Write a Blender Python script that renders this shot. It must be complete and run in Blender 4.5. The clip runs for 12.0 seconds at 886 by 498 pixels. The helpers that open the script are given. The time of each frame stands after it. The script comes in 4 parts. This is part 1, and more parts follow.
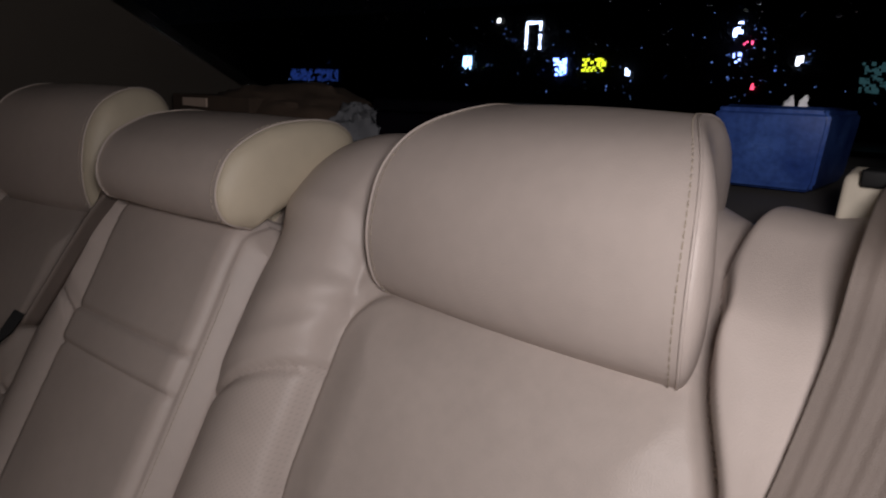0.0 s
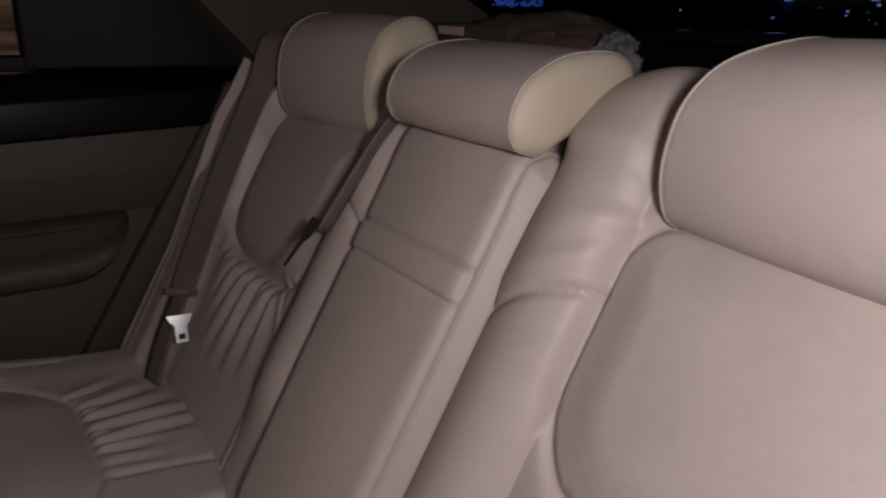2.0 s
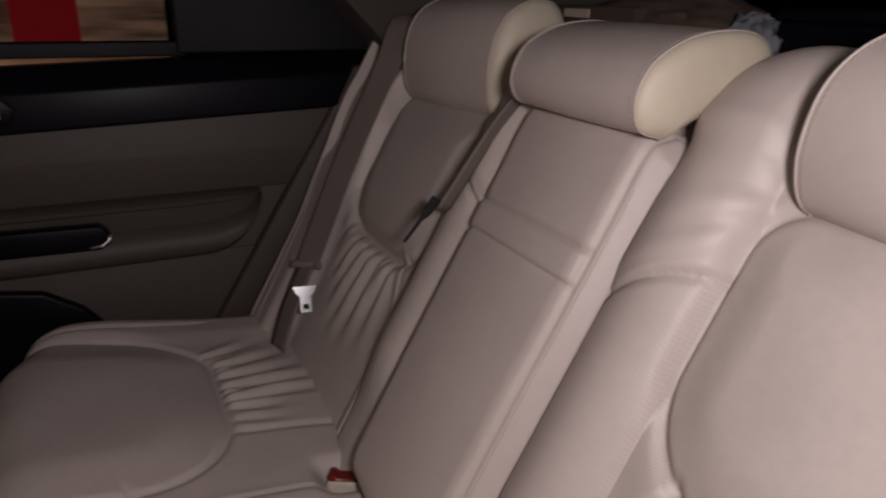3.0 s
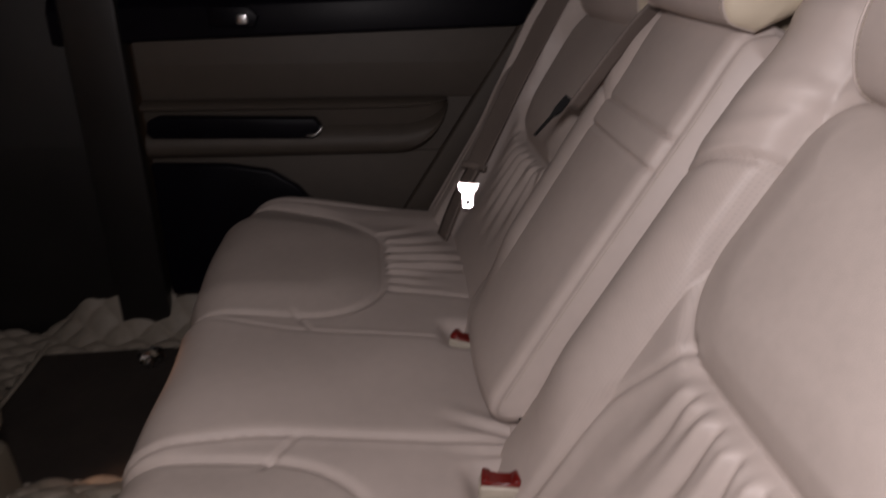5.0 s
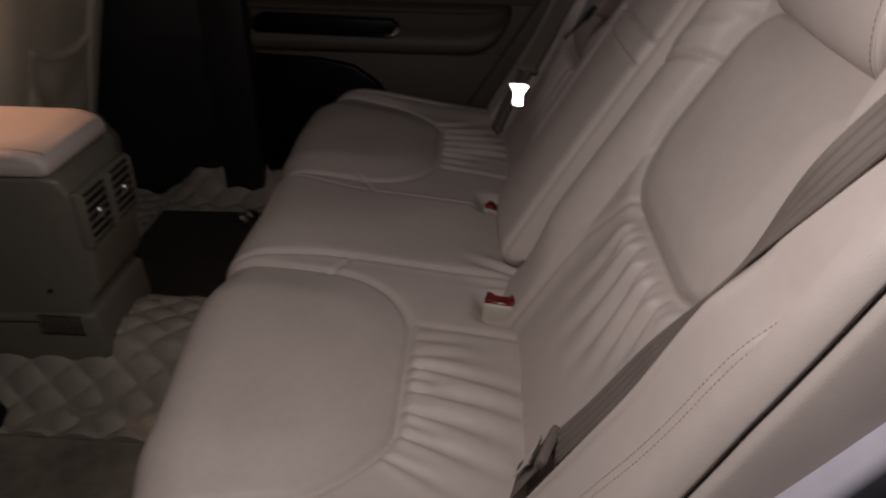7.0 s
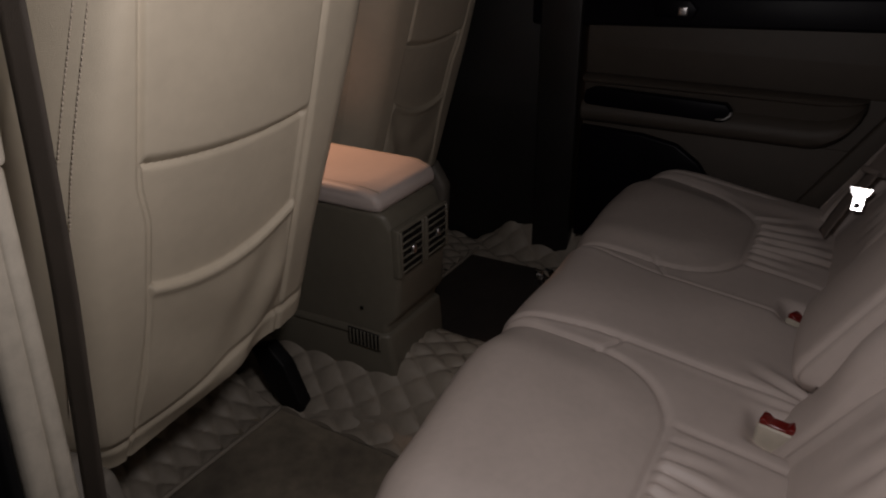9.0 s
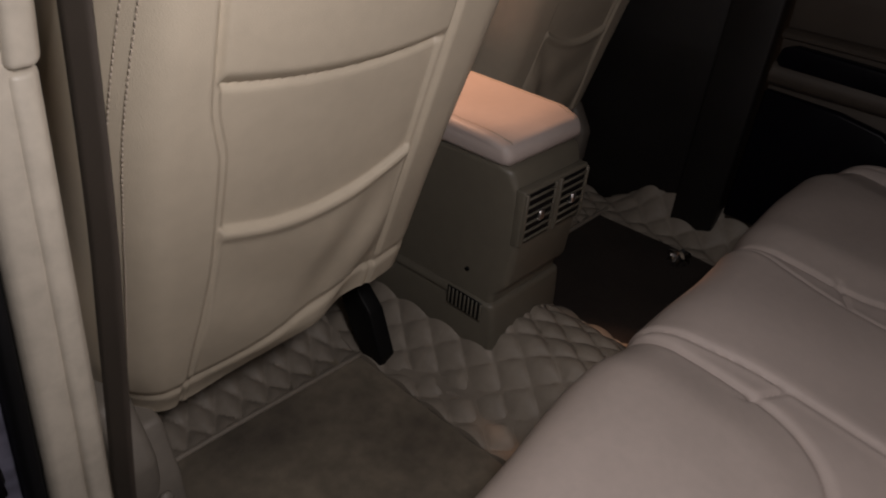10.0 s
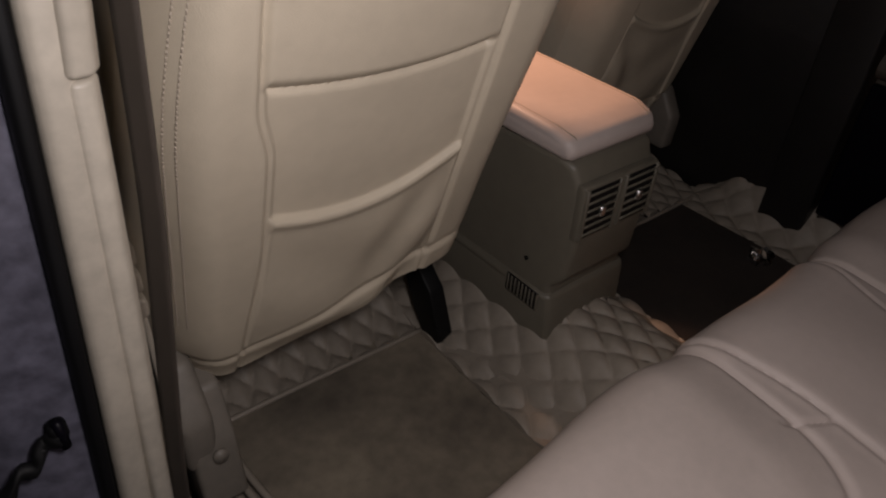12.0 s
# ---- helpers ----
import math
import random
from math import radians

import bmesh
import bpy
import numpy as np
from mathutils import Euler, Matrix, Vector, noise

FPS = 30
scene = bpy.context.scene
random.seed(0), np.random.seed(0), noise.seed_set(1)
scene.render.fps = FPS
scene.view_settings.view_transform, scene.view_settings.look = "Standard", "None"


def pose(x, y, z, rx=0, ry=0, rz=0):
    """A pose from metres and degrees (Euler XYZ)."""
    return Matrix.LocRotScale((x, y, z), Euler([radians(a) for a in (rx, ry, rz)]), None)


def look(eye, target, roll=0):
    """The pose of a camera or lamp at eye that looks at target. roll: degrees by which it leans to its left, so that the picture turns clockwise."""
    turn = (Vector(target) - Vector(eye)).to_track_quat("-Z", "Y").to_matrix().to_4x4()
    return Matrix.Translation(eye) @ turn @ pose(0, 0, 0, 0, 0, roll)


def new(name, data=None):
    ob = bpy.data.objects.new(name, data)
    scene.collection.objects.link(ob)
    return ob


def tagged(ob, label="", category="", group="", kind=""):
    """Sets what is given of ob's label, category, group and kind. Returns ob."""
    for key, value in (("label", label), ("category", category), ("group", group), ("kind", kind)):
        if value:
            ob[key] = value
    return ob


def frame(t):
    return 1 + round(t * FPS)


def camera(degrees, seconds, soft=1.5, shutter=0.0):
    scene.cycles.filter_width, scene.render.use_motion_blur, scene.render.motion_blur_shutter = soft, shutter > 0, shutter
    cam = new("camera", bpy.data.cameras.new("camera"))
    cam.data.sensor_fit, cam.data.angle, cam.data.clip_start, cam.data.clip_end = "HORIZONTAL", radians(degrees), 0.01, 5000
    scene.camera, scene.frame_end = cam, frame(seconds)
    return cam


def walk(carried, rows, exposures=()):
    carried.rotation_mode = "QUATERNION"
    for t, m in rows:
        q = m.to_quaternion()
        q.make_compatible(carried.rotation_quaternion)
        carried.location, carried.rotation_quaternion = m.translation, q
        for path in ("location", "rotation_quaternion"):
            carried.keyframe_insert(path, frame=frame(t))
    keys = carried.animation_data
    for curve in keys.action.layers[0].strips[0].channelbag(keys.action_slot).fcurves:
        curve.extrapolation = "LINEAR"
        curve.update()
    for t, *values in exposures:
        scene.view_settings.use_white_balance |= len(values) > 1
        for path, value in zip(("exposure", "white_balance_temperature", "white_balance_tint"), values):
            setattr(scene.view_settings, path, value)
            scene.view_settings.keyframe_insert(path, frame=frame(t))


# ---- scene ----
cam = camera(64.5, 12.0, 2.0, 0.5)
PATH = [
    (0, (0.638, -0.205, 0.906), (-0.585, 1.316, 0.466), 2.0),
    (0.5, (0.626, -0.227, 0.913), (-0.618, 1.254, 0.405), 4.6),
    (1, (0.613, -0.253, 0.917), (-0.741, 1.101, 0.338), 4.2),
    (1.5, (0.603, -0.267, 0.913), (-0.826, 0.986, 0.291), 2.4),
    (2, (0.6, -0.284, 0.908), (-0.938, 0.819, 0.262), 2.0),
    (2.5, (0.602, -0.285, 0.904), (-1.016, 0.685, 0.241), 0.3),
    (3, (0.609, -0.295, 0.903), (-1.08, 0.527, 0.216), 1.1),
    (3.2, (0.617, -0.295, 0.898), (-1.108, 0.434, 0.197), 1.1),
    (4.8, (0.756, -0.19, 0.871), (-1.044, 0.139, 0.062), -0.2),
    (5, (0.783, -0.189, 0.861), (-1.036, -0.022, 0.046), 0.2),
    (5.5, (0.851, -0.168, 0.861), (-0.875, 0.001, -0.134), 0.7),
    (6, (0.898, -0.165, 0.861), (-0.768, 0.018, -0.23), 1.7),
    (6.5, (0.941, -0.161, 0.887), (-0.701, -0.022, -0.246), 1.2),
    (7, (1.032, -0.117, 0.894), (-0.69, -0.194, -0.12), 1.1),
    (7.5, (1.09, -0.087, 0.93), (-0.602, -0.517, -0.046), 2.0),
    (9.3, (1.001, -0.075, 0.911), (-0.493, -1.06, 0.018), -0.7),
    (9.5, (0.976, -0.111, 0.89), (-0.457, -1.118, -0.076), 0.4),
    (10, (0.871, -0.213, 0.891), (-0.415, -1.301, -0.188), 5.3),
    (10.5, (0.835, -0.204, 0.921), (-0.364, -1.314, -0.233), 6.8),
    (11, (0.81, -0.18, 0.936), (-0.308, -1.325, -0.263), 6.7),
    (11.5, (0.811, -0.179, 0.939), (-0.266, -1.346, -0.277), 5.9),
    (12, (0.822, -0.181, 0.939), (-0.223, -1.403, -0.25), 4.1),
]
walk(cam, [(t, look(eye, target, roll)) for t, eye, target, roll in PATH],
     [(0, -0.22, 6500, 9), (0.5, -0.34, 6550, 9), (1.0, -0.17, 6650, 10), (1.5, 0.04, 6650, 12), (2.0, 0.27, 6500, 15), (2.5, 0.42, 6500, 15), (3.2, 0.72, 6500, 15), (4.8, 0.52, 6500, 14), (5.5, 0.32, 6500, 11), (6.5, -0.05, 6500, 9),
      (7.0, -0.38, 6500, 10), (7.5, -0.7, 6500, 10), (9.5, -0.32, 6500, 9), (10.0, 0.05, 6500, 10), (11.0, 0.05, 6500, 10), (12, 0.1, 6500, 11)])

# ---------- world and light ----------
world = bpy.data.worlds.new("night")
scene.world = world
world.use_nodes = True
world.node_tree.nodes["Background"].inputs[0].default_value = (0.10, 0.13, 0.22, 1)
world.node_tree.nodes["Background"].inputs[1].default_value = 0.003


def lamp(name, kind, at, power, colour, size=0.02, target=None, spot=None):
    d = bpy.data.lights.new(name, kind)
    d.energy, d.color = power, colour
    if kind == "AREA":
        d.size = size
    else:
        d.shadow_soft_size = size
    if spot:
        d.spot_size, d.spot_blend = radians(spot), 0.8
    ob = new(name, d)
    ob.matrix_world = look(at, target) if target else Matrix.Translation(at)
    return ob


# a fixed lamp at the open rear door stands in for the camera's torch
lamp("torch_stand_in", "POINT", (0.705, -0.212, 0.958), 9.8, (1.0, 0.925, 0.925), 0.045)
# the warm reading lamp over the front console
lamp("reading_light", "SPOT", (0.0, -1.55, 1.13), 50.0, (1.0, 0.54, 0.34), 0.02, (-0.02, -0.935, 0.48), 22)

# ---------- materials ----------


def mat(name, base, rough=0.5, metal=0.0, vary=0.12, scale=6.0, bump=0.0, bscale=400.0, spec=0.5, emit=0.0, second=None, stain=0.0, kind="noise"):
    m = bpy.data.materials.new(name)
    m.use_nodes = True
    nt = m.node_tree
    b = nt.nodes["Principled BSDF"]
    b.inputs["Roughness"].default_value = rough
    b.inputs["Metallic"].default_value = metal
    b.inputs["Specular IOR Level"].default_value = spec
    co = nt.nodes.new("ShaderNodeTexCoord")
    n1 = nt.nodes.new("ShaderNodeTexNoise")
    n1.inputs["Scale"].default_value, n1.inputs["Detail"].default_value = scale, 5
    nt.links.new(co.outputs["Object"], n1.inputs["Vector"])
    ramp = nt.nodes.new("ShaderNodeMix")
    ramp.data_type = "RGBA"
    lo = second or tuple(c * (1 - vary) for c in base)
    hi = tuple(min(1, c * (1 + vary)) for c in base)
    ramp.inputs["A"].default_value, ramp.inputs["B"].default_value = (*lo, 1), (*hi, 1)
    mp = nt.nodes.new("ShaderNodeMapRange")
    mp.inputs["From Min"].default_value, mp.inputs["From Max"].default_value = 0.3, 0.7
    nt.links.new(n1.outputs["Fac"], mp.inputs["Value"])
    nt.links.new(mp.outputs["Result"], ramp.inputs["Factor"])
    out = ramp.outputs["Result"]
    if stain:
        n3 = nt.nodes.new("ShaderNodeTexNoise")
        n3.inputs["Scale"].default_value, n3.inputs["Detail"].default_value = scale * 9, 6
        nt.links.new(co.outputs["Object"], n3.inputs["Vector"])
        m3 = nt.nodes.new("ShaderNodeMapRange")
        m3.inputs["From Min"].default_value, m3.inputs["From Max"].default_value = 0.35, 0.75
        m3.inputs["To Min"].default_value, m3.inputs["To Max"].default_value = 1.0, 1 - stain
        nt.links.new(n3.outputs["Fac"], m3.inputs["Value"])
        mul = nt.nodes.new("ShaderNodeMix")
        mul.data_type, mul.blend_type = "RGBA", "MULTIPLY"
        mul.inputs["Factor"].default_value = 1
        nt.links.new(out, mul.inputs["A"])
        nt.links.new(m3.outputs["Result"], mul.inputs["B"])
        out = mul.outputs["Result"]
    nt.links.new(out, b.inputs["Base Color"])
    r2 = nt.nodes.new("ShaderNodeMapRange")
    r2.inputs["To Min"].default_value, r2.inputs["To Max"].default_value = max(0, rough - 0.08), min(1, rough + 0.08)
    nt.links.new(n1.outputs["Fac"], r2.inputs["Value"])
    nt.links.new(r2.outputs["Result"], b.inputs["Roughness"])
    if bump:
        if kind == "voronoi":
            n2 = nt.nodes.new("ShaderNodeTexVoronoi")
            src = n2.outputs["Distance"]
        else:
            n2 = nt.nodes.new("ShaderNodeTexNoise")
            n2.inputs["Detail"].default_value = 4
            src = n2.outputs["Fac"]
        n2.inputs["Scale"].default_value = bscale
        nt.links.new(co.outputs["Object"], n2.inputs["Vector"])
        bp = nt.nodes.new("ShaderNodeBump")
        bp.inputs["Strength"].default_value, bp.inputs["Distance"].default_value = bump, 0.001
        nt.links.new(src, bp.inputs["Height"])
        nt.links.new(bp.outputs["Normal"], b.inputs["Normal"])
    if emit:
        b.inputs["Emission Color"].default_value = (*base, 1)
        b.inputs["Emission Strength"].default_value = emit
    return m


LEATHER = mat("leather_beige", (0.50, 0.43, 0.395), 0.50, vary=0.05, scale=7, bump=0.13, bscale=900, kind="voronoi", stain=0.05)
CREAM = mat("leather_cream", (0.54, 0.472, 0.365), 0.48, vary=0.06, scale=6, bump=0.25, bscale=900, kind="voronoi", stain=0.06)
INSERT = mat("leather_insert", (0.47, 0.405, 0.37), 0.54, vary=0.05, scale=9, bump=0.16, bscale=800, kind="voronoi", stain=0.06)
THREAD = mat("thread", (0.38, 0.32, 0.26), 0.8, vary=0.1)
PLASTIC = mat("plastic_taupe", (0.140, 0.127, 0.098), 0.42, vary=0.08, scale=5, bump=0.2, bscale=1200, stain=0.08)
TAUPE = mat("plastic_light_taupe", (0.20, 0.178, 0.150), 0.5, vary=0.08, scale=6, bump=0.2, bscale=1000, stain=0.15)
TRIM = mat("plastic_cream", (0.52, 0.47, 0.39), 0.42, vary=0.08, scale=7, bump=0.15, bscale=900, stain=0.16)
# Beige vinyl with the dim light of the far side in its colour.
DOORCARD_DIM = mat("dimmed_door_vinyl", (0.058, 0.046, 0.036), 0.6, vary=0.08, scale=5, bump=0.3, bscale=700, stain=0.1)
DARK = mat("plastic_black", (0.0035, 0.003, 0.0055), 0.38, spec=0.10, vary=0.2, scale=8, bump=0.08, bscale=900)
RUBBER = mat("rubber_black", (0.004, 0.004, 0.0045), 0.6, spec=0.25, vary=0.2, scale=8)
# Front belt, a darker brown than the rear webbing.
WEB_FRONT = mat("front_belt_webbing", (0.052, 0.040, 0.030), 0.7, vary=0.15, scale=14, bump=0.6, bscale=1400)
WEB = mat("belt_webbing", (0.160, 0.129, 0.112), 0.62, vary=0.12, scale=12, bump=0.6, bscale=1400)
RED = mat("red_plastic", (0.15, 0.008, 0.006), 0.35, vary=0.1)
CHROME = mat("chrome", (0.88, 0.88, 0.89), 0.30, metal=1.0, vary=0.03)
STEEL = mat("polished_steel", (0.90, 0.90, 0.90), 0.13, metal=1.0, vary=0.03)
FOIL = mat("silver_foil", (0.90, 0.90, 0.92), 0.12, metal=1.0, vary=0.03)
# White paint with dirt stains; its base is darkened for the weak light.
PAINT_DIM = mat("dimmed_white_body_paint", (0.125, 0.122, 0.16), 0.38, vary=0.30, scale=6, stain=0.55)
# Lighter copy of the body paint, for the part close to the torch.
PAINT_LIT = mat("lit_body_paint", (0.42, 0.40, 0.46), 0.45, vary=0.08, scale=5, bump=0.15, bscale=900, stain=0.1)
CARPET = mat("carpet_mat", (0.300, 0.255, 0.190), 0.95, vary=0.15, scale=5, bump=1.0, bscale=1500, second=(0.130, 0.110, 0.086), stain=0.25)
QUILT = mat("quilted_leather", (0.30, 0.262, 0.215), 0.5, vary=0.08, scale=8, bump=0.3, bscale=900, kind="voronoi", stain=0.12)
# Light beige cloth, its colour lowered to show the gloom around the roof.
HEADLINER_DIM = mat("dimmed_headliner_cloth", (0.060, 0.051, 0.042), 0.95, vary=0.06, scale=8, bump=0.5, bscale=1500)
SHELF = mat("shelf_cloth", (0.05, 0.045, 0.045), 0.95, vary=0.15, scale=10, bump=0.6, bscale=1200)
BLUE = mat("blue_plastic", (0.045, 0.095, 0.30), 0.25, vary=0.2, scale=22, second=(0.012, 0.032, 0.16), stain=0.3)
PAPER = mat("white_tissue", (0.80, 0.80, 0.82), 0.9, vary=0.04)
FABRIC = mat("brown_cloth", (0.075, 0.050, 0.035), 0.95, vary=0.25, scale=14, bump=0.8, bscale=500)
PALE = mat("pale_label", (0.55, 0.42, 0.34), 0.7, vary=0.08, scale=20)
FILM = mat("clear_film", (0.16, 0.165, 0.18), 0.12, vary=0.2, scale=30, bump=0.8, bscale=60)
# Brown mat carpet darkened in colour for the dim far footwell.
CARPET_SHADED = mat("shaded_carpet", (0.035, 0.026, 0.021), 0.95, vary=0.2, scale=7, bump=1.0, bscale=1500, stain=0.25)
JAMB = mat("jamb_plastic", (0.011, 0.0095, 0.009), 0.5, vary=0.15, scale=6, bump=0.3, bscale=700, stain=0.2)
ASPHALT = mat("wet_asphalt", (0.030, 0.030, 0.032), 0.35, vary=0.3, scale=3, bump=0.6, bscale=60)

GLASS = bpy.data.materials.new("tinted_glass")
GLASS.use_nodes = True
_g = GLASS.node_tree.nodes["Principled BSDF"]
_g.inputs["Base Color"].default_value = (0.55, 0.6, 0.7, 1)
_g.inputs["Roughness"].default_value = 0.02
_g.inputs["Transmission Weight"].default_value = 1.0
_g.inputs["IOR"].default_value = 1.05


WATER = GLASS.copy()
WATER.name = "rain_water"
WATER.node_tree.nodes["Principled BSDF"].inputs["IOR"].default_value = 1.33
WATER.node_tree.nodes["Principled BSDF"].inputs["Base Color"].default_value = (1, 1, 1, 1)


PERF = LEATHER.copy()
PERF.name = "perforated_leather"
_n, _l = PERF.node_tree.nodes, PERF.node_tree.links
_tc, _sep = _n.new("ShaderNodeTexCoord"), _n.new("ShaderNodeSeparateXYZ")
_l.new(_tc.outputs["Object"], _sep.inputs[0])


def _wave(axis, pitch):
    a, b = _n.new("ShaderNodeMath"), _n.new("ShaderNodeMath")
    a.operation, b.operation = "MULTIPLY", "SINE"
    a.inputs[1].default_value = 2 * math.pi / pitch
    _l.new(_sep.outputs[axis], a.inputs[0])
    _l.new(a.outputs[0], b.inputs[0])
    return b.outputs[0]


_m, _c = _n.new("ShaderNodeMath"), _n.new("ShaderNodeMapRange")
_m.operation = "MULTIPLY"
_l.new(_wave(0, 0.0046), _m.inputs[0])
_l.new(_wave(2, 0.0042), _m.inputs[1])
_l.new(_m.outputs[0], _c.inputs["Value"])
_c.inputs["From Min"].default_value, _c.inputs["From Max"].default_value = 0.55, 0.85
_c.inputs["To Min"].default_value, _c.inputs["To Max"].default_value = 1.0, 0.86
_pb = PERF.node_tree.nodes["Principled BSDF"]
_old = _pb.inputs["Base Color"].links[0].from_socket
_mx = _n.new("ShaderNodeMix")
_mx.data_type, _mx.blend_type = "RGBA", "MULTIPLY"
_mx.inputs["Factor"].default_value = 1
_l.new(_old, _mx.inputs["A"])
_l.new(_c.outputs["Result"], _mx.inputs["B"])
_l.new(_mx.outputs["Result"], _pb.inputs["Base Color"])


def glow(name, colour, power):
    m = bpy.data.materials.new(name)
    m.use_nodes = True
    b = m.node_tree.nodes["Principled BSDF"]
    b.inputs["Base Color"].default_value = (*colour, 1)
    b.inputs["Emission Color"].default_value = (*colour, 1)
    b.inputs["Emission Strength"].default_value = power
    return m


# ---------- mesh helpers ----------


def put(name, verts, faces, material, parent=None, label="", smooth=True):
    me = bpy.data.meshes.new(name)
    me.from_pydata([tuple(float(c) for c in v) for v in verts], [], [tuple(int(i) for i in f) for f in faces])
    me.materials.append(material)
    if smooth:
        me.polygons.foreach_set("use_smooth", [True] * len(me.polygons))
    me.update()
    ob = new(name, me)
    if parent:
        ob.parent = parent
    if label:
        ob["label"] = label
    return ob


def part(name, bm, material, parent=None, label="", smooth=True):
    bmesh.ops.recalc_face_normals(bm, faces=bm.faces)
    me = bpy.data.meshes.new(name)
    bm.to_mesh(me)
    bm.free()
    me.materials.append(material)
    if smooth:
        me.polygons.foreach_set("use_smooth", [True] * len(me.polygons))
        me.set_sharp_from_angle(angle=radians(42))
    ob = new(name, me)
    if parent:
        ob.parent = parent
    if label:
        ob["label"] = label
    return ob


def thing(name, label, category, group="", kind=""):
    return tagged(new(name), label, category, group, kind)


def add_box(bm, lo, hi, bev=0.0, m=None, seg=3):
    c = [(a + b) / 2 for a, b in zip(lo, hi)]
    s = [b - a for a, b in zip(lo, hi)]
    g = bmesh.ops.create_cube(bm, size=1)
    bmesh.ops.scale(bm, vec=s, verts=g["verts"])
    if bev:
        ed = list({e for v in g["verts"] for e in v.link_edges})
        r = bmesh.ops.bevel(bm, geom=ed, offset=bev, segments=seg, affect="EDGES", profile=0.5)
        vs = list({v for f in r["faces"] for v in f.verts} | {v for v in g["verts"] if v.is_valid})
    else:
        vs = g["verts"]
    bmesh.ops.translate(bm, vec=c, verts=vs)
    if m is not None:
        bmesh.ops.transform(bm, matrix=m, verts=vs)
    return bm


def box(lo, hi, bev=0.004, m=None, seg=3):
    return add_box(bmesh.new(), lo, hi, bev, m, seg)


def prism(outline, axis, a, b, bev=0.0, seg=3):
    """A solid from an outline in the plane across the axis, from a to b along it."""
    bm = bmesh.new()

    def at(p, d):
        return {"x": (d, p[0], p[1]), "y": (p[0], d, p[1]), "z": (p[0], p[1], d)}[axis]
    lo = [bm.verts.new(at(p, a)) for p in outline]
    hi = [bm.verts.new(at(p, b)) for p in outline]
    n = len(outline)
    bm.faces.new(lo)
    bm.faces.new(hi[::-1])
    for i in range(n):
        bm.faces.new((lo[i], hi[i], hi[(i + 1) % n], lo[(i + 1) % n]))
    bmesh.ops.recalc_face_normals(bm, faces=bm.faces)
    if bev:
        bmesh.ops.bevel(bm, geom=list(bm.edges), offset=bev, segments=seg, affect="EDGES", profile=0.5)
    return bm


def tube(points, r, n=8, closed=False, flat=None):
    """A round cord along points; flat=(w, h) makes a strap instead, w along the given side vector."""
    pts = [Vector(p) for p in points]
    verts, faces = [], []
    k = len(pts)
    for i, p in enumerate(pts):
        a = pts[(i - 1) % k] if closed or i else p
        b = pts[(i + 1) % k] if closed or i < k - 1 else p
        t = (b - a).normalized()
        s = t.cross(Vector((0.13, 0.21, 0.97))).normalized()
        u = s.cross(t).normalized()
        for j in range(n):
            w = 2 * math.pi * j / n
            verts.append(p + (s * math.cos(w) + u * math.sin(w)) * r)
    for i in range(k if closed else k - 1):
        for j in range(n):
            q = (i + 1) % k
            faces.append((i * n + j, i * n + (j + 1) % n, q * n + (j + 1) % n, q * n + j))
    if not closed:
        faces.append(tuple(range(n))[::-1])
        faces.append(tuple((k - 1) * n + j for j in range(n)))
    return verts, faces


def strap(points, sides, w, h, ribs=0):
    """A flat band with thickness through points; sides gives its width direction at each point."""
    pts = [Vector(p) for p in points]
    verts, faces = [], []
    cols = max(4, ribs * 8)
    for i, p in enumerate(pts):
        t = (pts[min(i + 1, len(pts) - 1)] - pts[max(i - 1, 0)]).normalized()
        s = Vector(sides[i] if isinstance(sides, list) else sides)
        s = (s - t * s.dot(t)).normalized()
        nrm = s.cross(t).normalized()
        for j in range(cols + 1):
            f = j / cols
            lift = h / 2 + (0.0011 * math.sin(2 * math.pi * ribs * f) if ribs else 0)
            verts.append(p + s * (f - 0.5) * w + nrm * lift)
        for j in range(cols, -1, -1):
            verts.append(p + s * (j / cols - 0.5) * w - nrm * h / 2)
    n = 2 * (cols + 1)
    for i in range(len(pts) - 1):
        for j in range(n):
            faces.append((i * n + j, i * n + (j + 1) % n, (i + 1) * n + (j + 1) % n, (i + 1) * n + j))
    faces.append(tuple(range(n))[::-1])
    faces.append(tuple((len(pts) - 1) * n + j for j in range(n)))
    return verts, faces


def solid_sheet(name, G, vec, material, parent=None, label=""):
    """A closed body whose face is the grid G (nu, nv, 3); its rim runs back by vec."""
    nu, nv = G.shape[:2]
    verts = list(G.reshape(-1, 3))
    idx = np.arange(nu * nv).reshape(nu, nv)
    a, b, c, d = idx[:-1, :-1].ravel(), idx[1:, :-1].ravel(), idx[1:, 1:].ravel(), idx[:-1, 1:].ravel()
    faces = list(zip(a, b, c, d))
    rim = list(idx[:, 0]) + list(idx[-1, 1:]) + list(idx[-2::-1, -1]) + list(idx[0, -2:0:-1])
    base = len(verts)
    verts += [G.reshape(-1, 3)[i] + np.array(vec) for i in rim]
    k = len(rim)
    for i in range(k):
        j = (i + 1) % k
        faces.append((rim[j], rim[i], base + i, base + j))
    faces.append(tuple(base + i for i in range(k)))
    ob = put(name, verts, faces, material, parent, label)
    bm = bmesh.new()
    bm.from_mesh(ob.data)
    bmesh.ops.recalc_face_normals(bm, faces=bm.faces)
    bm.to_mesh(ob.data)
    bm.free()
    ob.data.set_sharp_from_angle(angle=radians(50))
    return ob


def smooth01(a, b, x):
    t = np.clip((x - a) / (b - a), 0, 1)
    return t * t * (3 - 2 * t)


def groove(d, w=0.005):
    return np.exp(-(d / w) ** 2)


